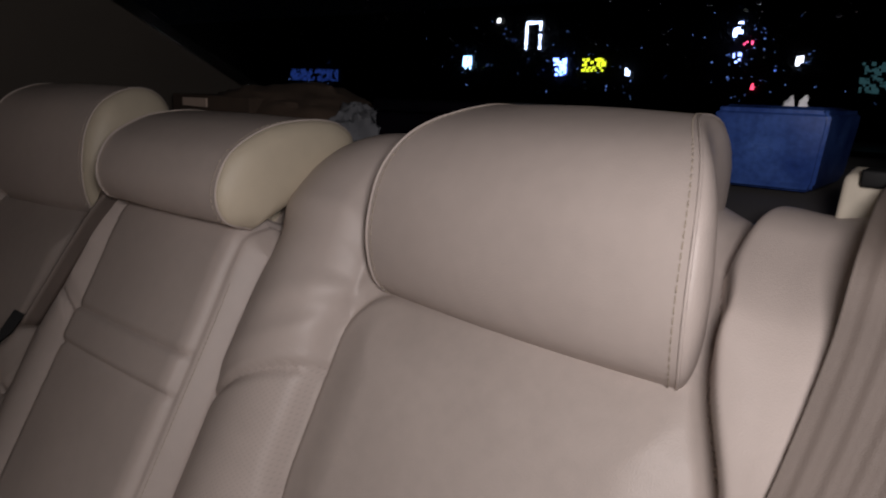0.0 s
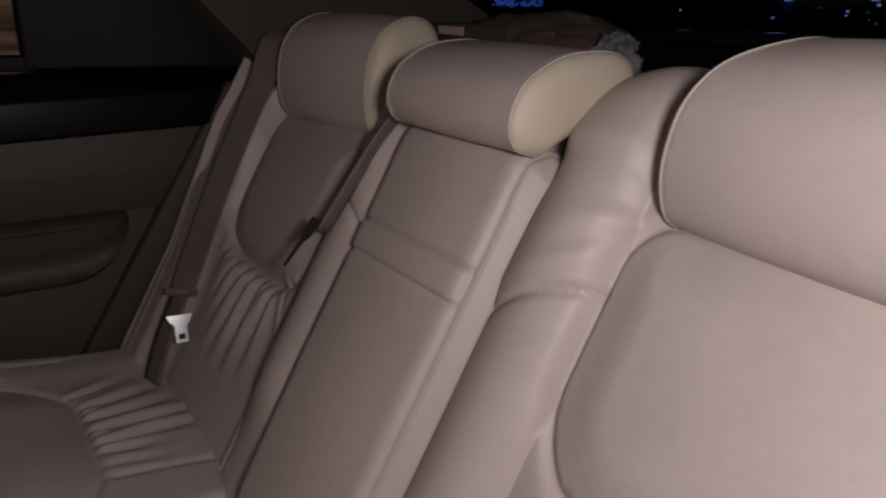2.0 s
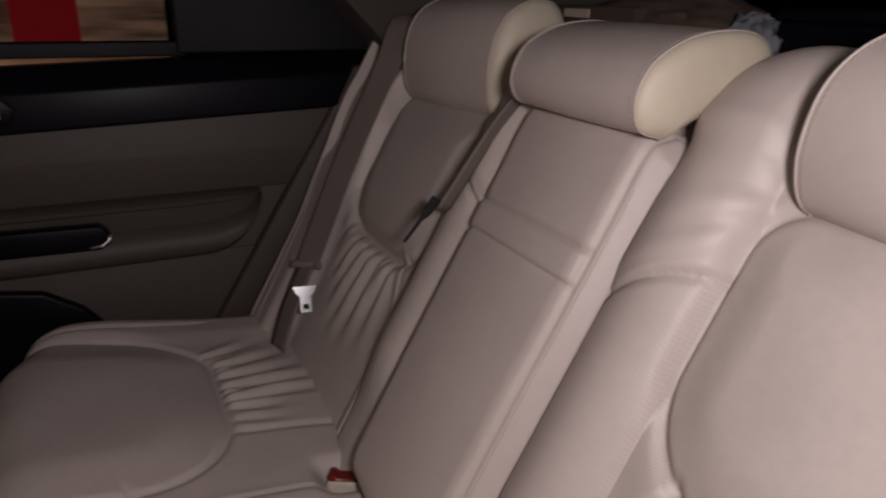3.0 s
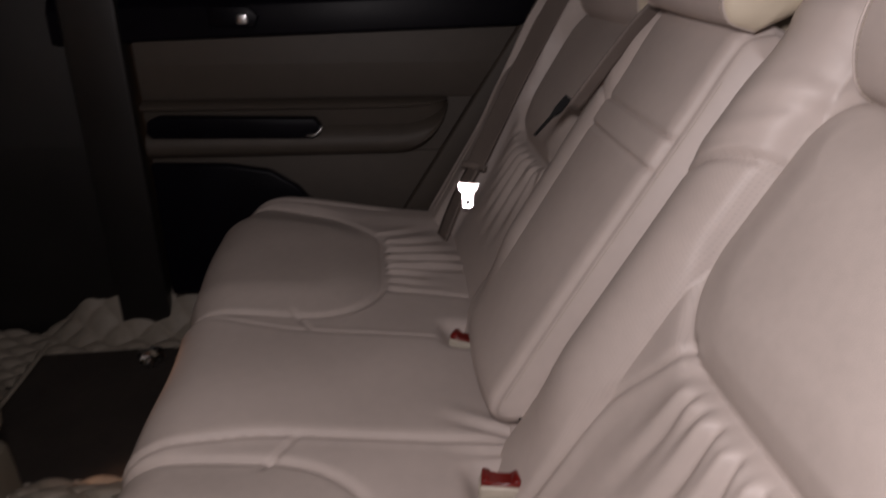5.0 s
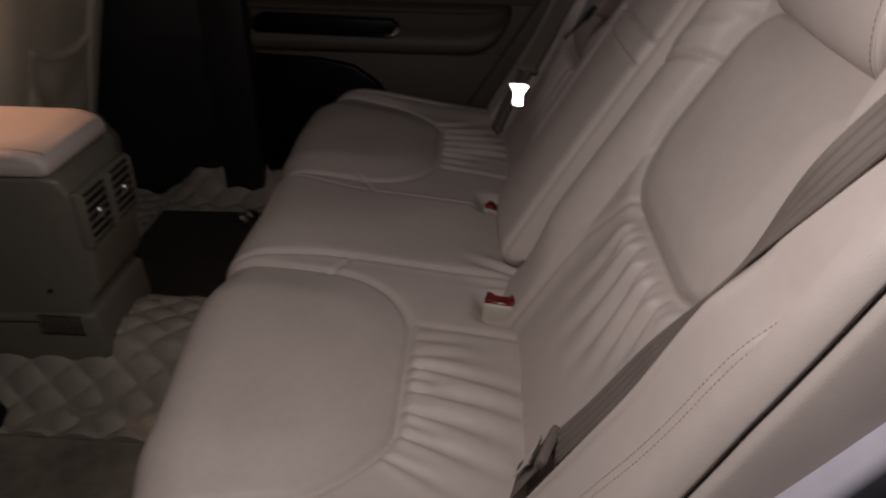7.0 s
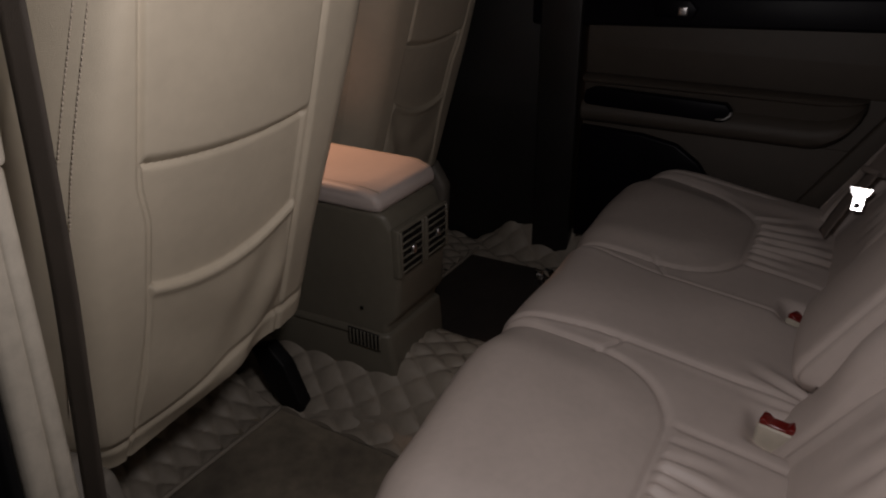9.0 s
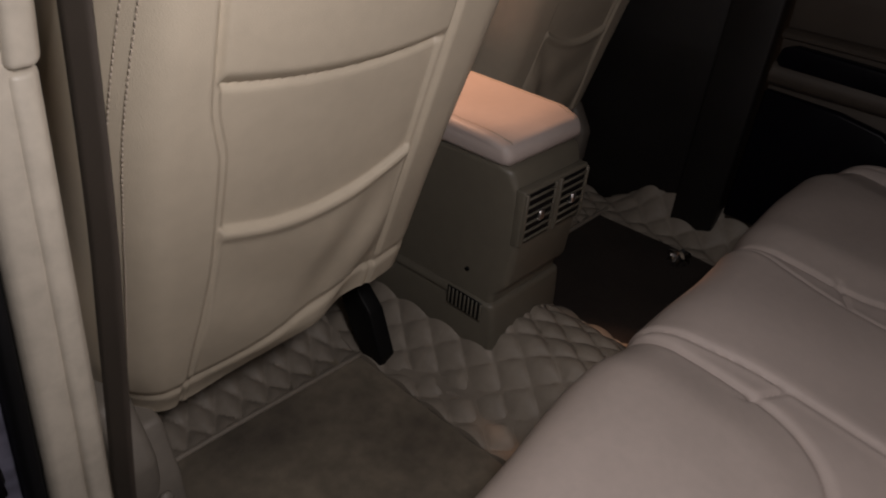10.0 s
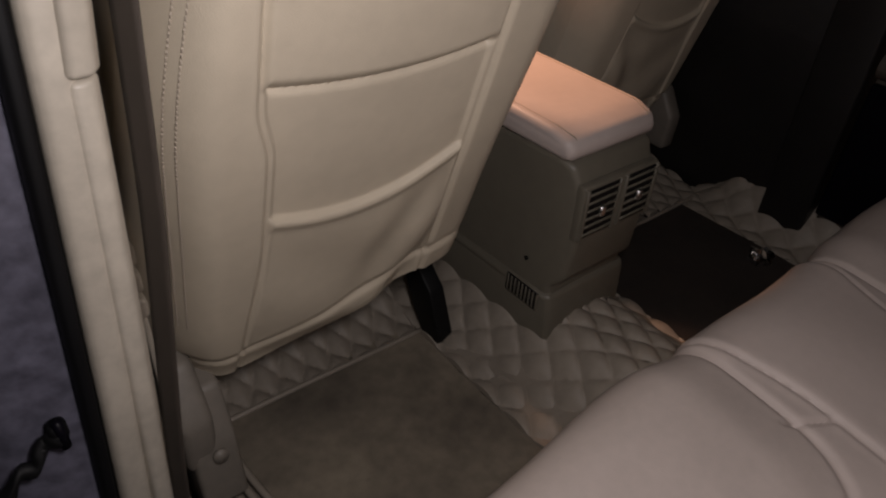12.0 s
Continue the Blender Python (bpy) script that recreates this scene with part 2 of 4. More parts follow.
def rbox(x, y, cx, cy, hx, hy, r):
    """Signed distance to a rounded rectangle."""
    qx, qy = np.abs(x - cx) - hx + r, np.abs(y - cy) - hy + r
    return np.hypot(np.maximum(qx, 0), np.maximum(qy, 0)) + np.minimum(np.maximum(qx, qy), 0) - r


def polyline(pts, n):
    """n points evenly along a smoothed polyline (Catmull-Rom)."""
    p = np.array(pts, float)
    p = np.vstack([2 * p[0] - p[1], p, 2 * p[-1] - p[-2]])
    out = []
    for i in range(1, len(p) - 2):
        for t in np.linspace(0, 1, 24, endpoint=False):
            out.append(0.5 * (2 * p[i] + (p[i + 1] - p[i - 1]) * t + (2 * p[i - 1] - 5 * p[i] + 4 * p[i + 1] - p[i + 2]) * t ** 2 + (3 * p[i] - p[i - 1] - 3 * p[i + 1] + p[i + 2]) * t ** 3))
    out.append(p[-2])
    out = np.array(out)
    s = np.r_[0, np.cumsum(np.linalg.norm(np.diff(out, axis=0), axis=1))]
    q = np.linspace(0, s[-1], n)
    return np.stack([np.interp(q, s, out[:, k]) for k in range(out.shape[1])], 1)


def on_profile(prof, X, h):
    """Grid from a (y, z) profile: X (nu, nv) across, h (nu, nv) lift along the profile's normal."""
    t = np.gradient(prof, axis=0)
    t /= np.linalg.norm(t, axis=1)[:, None]
    n = np.stack([-t[:, 1], t[:, 0]], 1)
    G = np.zeros((*X.shape, 3))
    G[..., 0] = X
    G[..., 1] = prof[None, :, 0] + h * n[None, :, 0]
    G[..., 2] = prof[None, :, 1] + h * n[None, :, 1]
    return G


def stitches(name, pts, normal, step, size, material, parent):
    """A row of thread stitches along pts."""
    pts = [Vector(p) for p in pts]
    verts, faces = [], []
    length = [0]
    for a, b in zip(pts, pts[1:]):
        length.append(length[-1] + (b - a).length)
    d = step / 2
    while d < length[-1]:
        i = max(k for k in range(len(pts) - 1) if length[k] <= d)
        t = (pts[i + 1] - pts[i]).normalized()
        c = pts[i] + t * (d - length[i])
        nn = Vector(normal[i] if isinstance(normal, list) else normal).normalized()
        s = t.cross(nn).normalized()
        o = len(verts)
        for e, hgt, w in ((-0.5, -0.2, 0.5), (-0.22, 0.8, 0.5), (0.22, 0.8, 0.5), (0.5, -0.2, 0.5)):
            for q in (-1, 1):
                verts.append(c + t * e * step * 0.8 + s * q * size * w + nn * size * hgt)
        for k in range(3):
            faces.append((o + 2 * k, o + 2 * k + 1, o + 2 * k + 3, o + 2 * k + 2))
        faces.append((o, o + 2, o + 4, o + 6))
        faces.append((o + 1, o + 7, o + 5, o + 3))
        d += step
    return put(name, verts, faces, material, parent, smooth=False)

# ---------- rear seat ----------
rear_seat = thing("rear_bench_seat", "beige perforated leather rear bench seat with pleats", "car seat")

LEAN = 0.56  # how far the backrest goes back for each metre up


def back_y(z):
    return -0.2236 + LEAN * z


def crease(A, V, a0, v0, a1, v1, depth, w):
    """One soft gather that starts sharp at (a0, v0) and runs out, wider and flatter, at (a1, v1)."""
    L = math.hypot(a1 - a0, v1 - v0)
    ta, tv = (a1 - a0) / L, (v1 - v0) / L
    s = ((A - a0) * ta + (V - v0) * tv) / L
    q = (A - a0) * tv - (V - v0) * ta + 0.10 * L * s * (1 - s)
    ww = w * (0.7 + 1.1 * np.clip(s, 0, 1.3))
    fade = smooth01(-0.10, 0.10, s) * smooth01(1.25, 0.35, s)
    return depth * fade * (0.85 * np.exp(-((q - 1.5 * ww) / (1.25 * ww)) ** 2) + 0.45 * np.exp(-((q + 1.6 * ww) / (1.2 * ww)) ** 2) - np.exp(-(q / ww) ** 2))


def bolster_rise(X, S):
    """How far the door-side bolster stands proud of the backrest."""
    k = smooth01(0.532, 0.600, X)
    rise = 0.031 * k * (1 - 0.9 * smooth01(0.55, 0.75, S)) * smooth01(0.20, 0.30, S)
    gap = pad_gap(S)
    return rise + 0.036 * smooth01(gap, gap + 0.016, X) ** 0.7 * smooth01(0.56, 0.72, S) * (1 - 0.6 * smooth01(0.75, 0.86, S))


def stitch_x(S):
    """The line of the twin stitching on the door-side pad."""
    return np.interp(S, (0.30, 0.44, 0.52, 0.62, 0.72, 0.80), (0.628, 0.640, 0.650, 0.657, 0.659, 0.659))


def face_lift(X, S):
    """How far the backrest's face beside the insert stands off its plane."""
    d = rbox(X, S, 0.384, 0.636, 0.161, 0.112, 0.088)
    beside = smooth01(0.46, 0.50, X) * smooth01(0.57, 0.63, S)
    return bolster_rise(X, S) + 0.012 * smooth01(0.0, 0.03, d) * smooth01(0.46, 0.60, S) * (1 - beside)


def pad_gap(S):
    """Where the door-side pad meets the insert, which narrows towards the top."""
    return 0.543 - 0.030 * smooth01(0.67, 0.765, S) - 0.010 * smooth01(0.77, 0.84, S)


def backrest(sign):
    """One outer backrest: puffed shoulder, smooth insert, gathered pleats and a door-side bolster."""
    prof = polyline([(back_y(0.20), 0.20), (back_y(0.35), 0.35), (back_y(0.55), 0.55), (back_y(0.70), 0.70), (0.215, 0.765), (0.27, 0.812), (0.335, 0.815), (0.40, 0.785)], 230)
    u = np.linspace(0.119, 0.672, 290)
    X = np.repeat(u[:, None], 230, 1)
    Z = np.repeat(prof[None, :, 1], 290, 0)
    Y = np.repeat(prof[None, :, 0], 290, 0)
    S = np.where(Y > 0.215, Z + (Y - 0.215), Z)  # keeps rising past the crown
    # smooth insert with a rounded foot, running up under the headrest
    d = np.where(S > 0.636, rbox(X, S, 0.384, 0.636, 0.161, 0.112, 0.045), rbox(X, S, 0.384, 0.636, 0.161, 0.112, 0.088))
    crown = 1 - smooth01(0.80, 0.86, S)
    beside = smooth01(0.46, 0.50, X) * smooth01(0.57, 0.63, S)
    h = 0.012 * smooth01(0.0, -0.06, np.maximum(d, X - pad_gap(S) - 0.01)) * crown
    h += 0.012 * smooth01(0.0, 0.03, d) * smooth01(0.46, 0.60, S) * (1 - beside) * smooth01(0.20, 0.30, X)
    h -= 0.008 * groove(d, 0.006) * crown * (1 - beside)
    # inner shoulder wing and its cross seam
    h += 0.030 * np.sin(np.clip((X - 0.117) / 0.108, 0, 1) * math.pi) ** 0.65 * (1 - 0.35 * smooth01(0.72, 0.82, S)) * (0.25 + 0.75 * smooth01(0.33, 0.45, S))
    seam = S - (0.615 + 0.80 * (X - 0.105) - 2.2 * (X - 0.105) ** 2)
    h -= 0.006 * groove(seam, 0.005) * smooth01(0.232, 0.222, X)
    h += 0.0022 * groove(seam - 0.006, 0.003) * smooth01(0.228, 0.218, X)
    # soft pulls in the shoulder, drawn towards the top corner of the insert
    for a0, v0, a1, v1, dp, w in ((0.228, 0.728, 0.150, 0.690, 0.0023, 0.0075), (0.226, 0.746, 0.160, 0.748, 0.0017, 0.0080)):
        h += crease(X, S, a0, v0, a1, v1, dp, w) * smooth01(0.232, 0.222, X)
    h += 0.006 * smooth01(0.0, 0.03, seam) * smooth01(0.235, 0.20, X)
    h += 0.020 * smooth01(0.74, 0.80, S) * smooth01(0.26, 0.20, X)
    # seam from the notch down to the bight, bounding the gathers
    edge = 0.222 + 0.055 * smooth01(0.40, 0.545, S) ** 1.5
    low = smooth01(0.55, 0.53, S)
    h -= 0.005 * groove(X - edge, 0.006) * low
    h -= 0.007 * smooth01(edge, edge + 0.03, X) * low * smooth01(0.56, 0.52, X)
    # gathers fan out under the insert
    low_foot = smooth01(0.0, 0.02, d) * smooth01(0.56, 0.52, X)
    g = 1.0 if sign > 0 else 0.96
    for a0, v0, a1, v1, dp, w in ((0.318, 0.520, 0.300, 0.400, 0.0050, 0.0060), (0.361, 0.520, 0.357, 0.385, 0.0062, 0.0062), (0.395, 0.516, 0.412, 0.395, 0.0066, 0.0060), (0.428, 0.520, 0.457, 0.415, 0.0060, 0.0055),
                                  (0.462, 0.532, 0.482, 0.440, 0.0052, 0.0048), (0.502, 0.552, 0.510, 0.490, 0.0036, 0.0042), (0.340, 0.524, 0.326, 0.470, 0.0030, 0.0045)):
        h += low_foot * crease(X, S, a0 * g, v0, a1 * g + (0.035 if sign < 0 else 0.0), v1, dp * 0.95, w * (1.3 if sign > 0 else 1.5))
    h += 0.004 * low_foot * smooth01(0.40, 0.50, S) * smooth01(0.27, 0.31, X)
    # bolster on the door side, proud towards the door, with a piped inner edge
    h += bolster_rise(X, S)
    h += 0.0045 * groove(X - 0.582 - 0.10 * (S - 0.5), 0.0065) * smooth01(0.66, 0.56, S)
    h -= 0.014 * groove(X - pad_gap(S), 0.0060) * smooth01(0.55, 0.64, S)
    h -= 0.0016 * groove(X - stitch_x(S), 0.004)
    h += 0.005 * smooth01(0.545, 0.60, X) * smooth01(0.80, 0.85, S)
    G = on_profile(prof, X * sign, h)
    if sign > 0:
        G = G[::-1]
    ob = solid_sheet("backrest", G, (0, 0.10, -0.03), LEATHER, rear_seat)
    for off in (-0.0045, 0.0045):
        row = []
        for j in range(40, 205, 2):
            q = (stitch_x(S[0, j]) + off - u[0]) / (u[-1] - u[0]) * (len(u) - 1)
            q = len(u) - 1 - q if sign > 0 else q
            i = int(min(q, len(u) - 2))
            row.append(tuple(G[i, j] + (q - i) * (G[i + 1, j] - G[i, j])))
        stitches("stitching", row, (0, -0.87, 0.49), 0.0045, 0.0008, THREAD, ob)
    ob.data.materials.append(PERF)
    ob.data.materials.append(INSERT)
    soft = np.where((d < 0) & (S < 0.80), 2, 0)
    seam_z = 0.615 + 0.80 * (X - 0.105) - 2.2 * (X - 0.105) ** 2
    soft = np.where((soft == 0) & (X > 0.145) & (X < edge - 0.003) & (S > 0.36) & (S < seam_z), 1, soft)
    soft = soft[::-1] if sign > 0 else soft
    for i, k in enumerate(soft[:-1, :-1].ravel()):
        ob.data.polygons[i].material_index = int(k)
    return ob


for side in (1, -1):
    back = backrest(side)
    # door-side panel of the bolster, a band of cream leather with twin stitching
    zz = np.linspace(0.20, 0.80, 50)
    ww = np.linspace(0, 1, 60)
    W, ZZ = np.meshgrid(ww, zz, indexing="ij")
    G = np.zeros((60, 50, 3))
    lift = (0.012 * smooth01(0.46, 0.60, ZZ) + 0.036 * smooth01(0.56, 0.72, ZZ) + 0.031 * (1 - 0.9 * smooth01(0.55, 0.75, ZZ))) * smooth01(0.20, 0.30, ZZ)
    G[..., 0] = side * (0.664 + 0.066 * W ** 0.8 - 0.005 * groove(W - 0.42, 0.035) - 0.006 * W ** 4)
    G[..., 1] = back_y(ZZ) - lift * 0.87 - 0.0015 + 0.092 * W ** 1.8
    G[..., 2] = ZZ + lift * 0.49
    if side > 0:
        G = G[::-1]
    solid_sheet("bolster_panel", G, (-0.02 * side, 0.03, 0), LEATHER, rear_seat, "beige leather bolster side with a seam")


def armrest():
    """Folded-up centre armrest: a padded slab with a pull band."""
    prof = polyline([(-0.012, 0.305), (-0.056, 0.318), (-0.068, 0.345), (-0.042, 0.40), (0.012, 0.50), (0.068, 0.60), (0.124, 0.70), (0.152, 0.752), (0.170, 0.775), (0.200, 0.782)], 190)
    u = np.linspace(-1, 1, 130)
    X = 0.127 * np.sign(u) * np.abs(u) ** 0.9
    X = np.repeat(X[:, None], 190, 1)
    Z = np.repeat(prof[None, :, 1], 130, 0)
    E = np.abs(X)
    h = -0.036 * np.clip((E - 0.088) / 0.042, 0, 1) ** 2.2
    h += 0.006 * np.cos(np.clip(E / 0.11, 0, 1) * math.pi / 2)
    h -= 0.003 * groove(E - 0.106, 0.003)
    band = smooth01(0.636, 0.640, Z) * smooth01(0.672, 0.668, Z) * smooth01(0.106, 0.102, E)
    h += 0.0022 * band
    h -= 0.0042 * (groove(Z - 0.637, 0.003) + groove(Z - 0.671, 0.003)) * smooth01(0.108, 0.102, E)
    G = on_profile(prof, X - 0.008, h)
    ob = solid_sheet("armrest", G[::-1], (0, 0.045, -0.02), LEATHER, rear_seat, "folded-up padded leather centre armrest with pull band")
    for e in (8, 121):
        stitches("stitching", [tuple(G[e, j]) for j in range(30, 165)], (0, -0.87, 0.49), 0.0050, 0.0006, THREAD, ob)
    return ob


armrest()
# housing behind the armrest and the pad under its foot
_prof = polyline([(back_y(0.24), 0.24), (back_y(0.5), 0.50), (back_y(0.70), 0.70), (0.215, 0.765), (0.27, 0.802), (0.335, 0.805), (0.40, 0.785)], 60)
_X = np.repeat(np.linspace(0.1185, -0.1185, 20)[:, None], 60, 1)
solid_sheet("armrest_housing", on_profile(_prof, _X, np.full_like(_X, -0.012)), (0, 0.09, -0.03), LEATHER, rear_seat)
part("armrest_pad", box((-0.115, -0.045, 0.27), (0.112, 0.03, 0.318), 0.014), LEATHER, rear_seat)


def cushion():
    prof = polyline([(0.03, 0.262), (-0.01, 0.290), (-0.06, 0.304), (-0.18, 0.320), (-0.30, 0.334), (-0.39, 0.344), (-0.442, 0.343), (-0.476, 0.320), (-0.487, 0.27), (-0.477, 0.17), (-0.455, 0.03)][::-1], 220)[::-1]
    n = 420
    u = np.linspace(-0.705, 0.705, n)
    X = np.repeat(u[:, None], 220, 1)
    Y = np.repeat(prof[None, :, 0], n, 0)
    Zp = np.repeat(prof[None, :, 1], n, 0)
    V = np.where(Zp < 0.30, np.where(Y < -0.3, Y - (0.30 - Zp), Y), Y)  # runs on down the front
    A = np.abs(X)
    h = np.zeros_like(X)
    # two smooth inserts
    drawn = 0.20 * np.clip(V + 0.43, 0, 0.26) * smooth01(0.40, 0.54, A)
    d = rbox(A + drawn, V, 0.381, -0.47, 0.218, 0.278, 0.13)
    front = 1 - smooth01(-0.52, -0.62, V)
    h += 0.012 * smooth01(0.0, -0.09, d) * front
    h -= 0.006 * groove(d, 0.006) * front
    # gathers between insert and backrest
    behind = smooth01(0.0, 0.016, d)
    for a0, v0, a1, v1, dp, w in ((0.330, -0.196, 0.322, -0.110, 0.0040, 0.0055), (0.352, -0.195, 0.376, -0.020, 0.0058, 0.0066), (0.395, -0.195, 0.414, -0.020, 0.0062, 0.0068), (0.429, -0.195, 0.456, -0.060, 0.0060, 0.0062),
                                  (0.466, -0.196, 0.506, -0.070, 0.0056, 0.0060), (0.502, -0.205, 0.545, -0.110, 0.0044, 0.0055), (0.296, -0.196, 0.292, -0.090, 0.0026, 0.0060), (0.374, -0.194, 0.384, -0.140, 0.0026, 0.0040), (0.447, -0.194, 0.466, -0.140, 0.0026, 0.0040)):
        h += behind * np.where(X > 0, crease(A, V, a0, v0, a1, v1, dp, w * 1.2), crease(A, V, a0 * 0.97 + 0.004, v0, a1 * 0.99, v1, dp, w * 1.2))
    h -= 0.004 * groove(A - 0.262, 0.006) * smooth01(-0.20, -0.17, V) * smooth01(0.0, -0.04, V)
    for a0, v0, a1, v1, dp, w in ((0.108, -0.030, 0.078, -0.125, 0.0055, 0.0070), (0.128, -0.035, 0.140, -0.120, 0.0035, 0.0055)):
        h += np.where(X > 0, crease(A, V, a0, v0, a1, v1, dp, w), 0)
    # centre section with its raised edges, and the short cross seam
    c = A - (0.118 + 0.03 * smooth01(-0.30, -0.50, V))
    h += 0.003 * groove(c, 0.014) * smooth01(-0.38, -0.45, V) * front
    h -= 0.0045 * groove(c, 0.0045)
    h += 0.006 * smooth01(-0.02, 0.02, -c)
    cross = (V + 0.33) - 0.55 * (0.18 - A)
    h -= 0.004 * groove(cross, 0.004) * smooth01(0.115, 0.125, A) * smooth01(0.185, 0.175, A)
    # rounded outer ends
    h += 0.006 * smooth01(0.004, 0.03, d) * smooth01(0.54, 0.60, A) * front
    h -= 0.07 * np.clip((A - 0.635) / 0.07, 0, 1) ** 2.5
    h -= 0.004 * groove(A - 0.628, 0.005) * smooth01(-0.16, -0.2, V)
    # dip for the buckles
    for bx in (0.180, -0.143):
        h -= 0.024 * np.exp(-((X - bx - 0.010) / 0.036) ** 4 - ((V + 0.066) / 0.038) ** 4)
    # soft unevenness
    h += 0.0020 * np.sin(9 * X + 1.2) * np.sin(13 * V) + 0.0012 * np.sin(27 * X + 14 * V)
    G = on_profile(prof, X, -h)
    fr = smooth01(-0.15, -0.45, V)
    G[..., 1] += fr * (0.045 * smooth01(0.20, 0.70, X) + 0.05 * smooth01(0.50, 0.72, -X) - 0.012 * smooth01(0.0, 0.45, -X))
    ob = solid_sheet("cushion", G, (0, 0.30, -0.10), LEATHER, rear_seat)
    ob.data.materials.append(INSERT)
    dm = d[:-1, :-1].ravel()
    for i in range(len(dm)):
        if dm[i] < 0:
            ob.data.polygons[i].material_index = 1
    return ob


cushion()


OUTER = [(0.205, 0.733), (0.182, 0.752), (0.173, 0.785), (0.176, 0.818), (0.187, 0.848), (0.210, 0.873), (0.243, 0.888), (0.288, 0.896), (0.328, 0.890), (0.352, 0.868), (0.352, 0.835), (0.330, 0.795), (0.295, 0.762), (0.250, 0.740)]
CENTRE = [(0.174, 0.777), (0.148, 0.786), (0.138, 0.806), (0.142, 0.828), (0.158, 0.850), (0.195, 0.868), (0.240, 0.874), (0.275, 0.871), (0.297, 0.858), (0.295, 0.842), (0.268, 0.826), (0.228, 0.802)]


def headrest(name, x0, x1, outline, round_x, yaw=0.0, taper=0.0, side=None):
    """Padded headrest: its side outline swept across, with soft ends, piping and stitches round the side panels."""
    n, cols = 84, 40
    c = np.mean(np.array(outline), 0)
    closed = polyline(outline + [outline[0]], n + 1)[:-1]
    cx, hw = (x0 + x1) / 2, (x1 - x0) / 2

    def ring(x, k):
        out = []
        for p in closed:
            y = c[0] + (p[0] - c[0]) * k
            xx = cx + (x - cx) * (1 - taper * float(smooth01(0.15, 0.30, y)))
            out.append((xx, y + yaw * (xx - cx), c[1] + (p[1] - c[1]) * k))
        return out
    face = [ring(cx + hw * q, 1.0 + 0.03 * math.cos(q * math.pi / 2)) for q in np.linspace(-1, 1, cols)]
    verts = [p for r in face for p in r]
    faces = []
    for r in range(cols - 1):
        for i in range(n):
            faces.append((r * n + i, r * n + (i + 1) % n, (r + 1) * n + (i + 1) % n, (r + 1) * n + i))
    hr = put(name, verts, faces, LEATHER, rear_seat)
    for e in (-1, 1):
        rings = []
        for q in np.linspace(0, 1, 12):
            rings.append(ring(cx + e * (hw + round_x * math.sin(q * math.pi / 2) ** 1.15), max(0.02, math.cos(q * math.pi / 2)) ** 0.55))
        vs = [p for r in rings for p in r]
        fs = []
        for r in range(11):
            for i in range(n):
                fs.append((r * n + i, r * n + (i + 1) % n, (r + 1) * n + (i + 1) % n, (r + 1) * n + i))
        fs.append(tuple(11 * n + i for i in range(n)))
        put("side_panel", vs, fs, side or CREAM, hr, "beige leather headrest side panel" if side else "cream leather headrest side panel")
        v, f = tube(ring(cx + e * hw, 0.999), 0.0012, 8, True)
        put("piping", v, f, LEATHER, hr)
        pr = ring(cx + e * (hw - 0.006), 1.008)
        ns = [(0, p[1] - c[0], p[2] - c[1]) for p in pr]
        stitches("stitching", pr, ns, 0.0060, 0.0007, THREAD, hr)
    part("stalk", box((cx - 0.06, c[0] - 0.01, c[1] - 0.11), (cx + 0.06, c[0] + 0.04, c[1] - 0.03), 0.012), CREAM, hr)
    return hr


headrest("headrest", 0.244, 0.515, OUTER, 0.018, -0.08, 0.34, LEATHER)
headrest("headrest", -0.492, -0.244, [(0.173 + 0.70 * (y - 0.173), z) for y, z in OUTER], 0.022, 0.08, 0.10)
headrest("headrest", -0.108, 0.108, CENTRE, 0.016)

# ---------- rear shelf, roof, pillars, windows ----------
part("parcel_shelf", prism([(0.34, 0.815), (0.46, 0.831), (0.80, 0.831), (0.80, 0.80), (0.34, 0.77)], "x", -0.70, 0.70, 0.0), SHELF)
tagged(bpy.data.objects["parcel_shelf"], "dark cloth rear parcel shelf under the rear window", "parcel shelf", kind="structure")
roof = part("ceiling", prism([(0.20, 1.145), (-0.20, 1.165), (-1.6, 1.165), (-1.6, 1.20), (0.22, 1.18)], "x", -0.70, 0.62, 0.0), HEADLINER_DIM)
tagged(roof, "beige cloth headliner of the car roof, colour dimmed", "headliner", kind="structure")
for e in (-1, 1):
    p = part("c_pillar", prism([(0.25, 0.74), (0.80, 0.78), (0.80, 0.86), (0.20, 1.17), (-0.17, 1.17), (0.11, 0.879), (0.17, 0.819)] if e < 0 else [(0.36, 0.74), (0.80, 0.78), (0.80, 0.86), (0.20, 1.17), (0.16, 1.17), (0.32, 0.95)], "x", e * 0.60, e * 0.72, 0.0), HEADLINER_DIM)
    tagged(p, "beige cloth rear pillar trim beside the rear window, colour dimmed", "pillar trim", kind="structure")
win = thing("window_1", "raindrop-covered rear window at night", "window", kind="structure")
part("pane", prism([(0.800, 0.835), (0.205, 1.150), (0.203, 1.146), (0.798, 0.831)], "x", -0.62, 0.62, 0.0), GLASS, win)
part("window_frame", prism([(0.76, 0.828), (0.83, 0.828), (0.83, 0.85), (0.77, 0.845)], "x", -0.66, 0.66, 0.003), RUBBER, win)

# ---------- far door ----------
door = thing("door_1", "closed rear door with dimmed beige vinyl card and dark top", "car door", kind="structure")
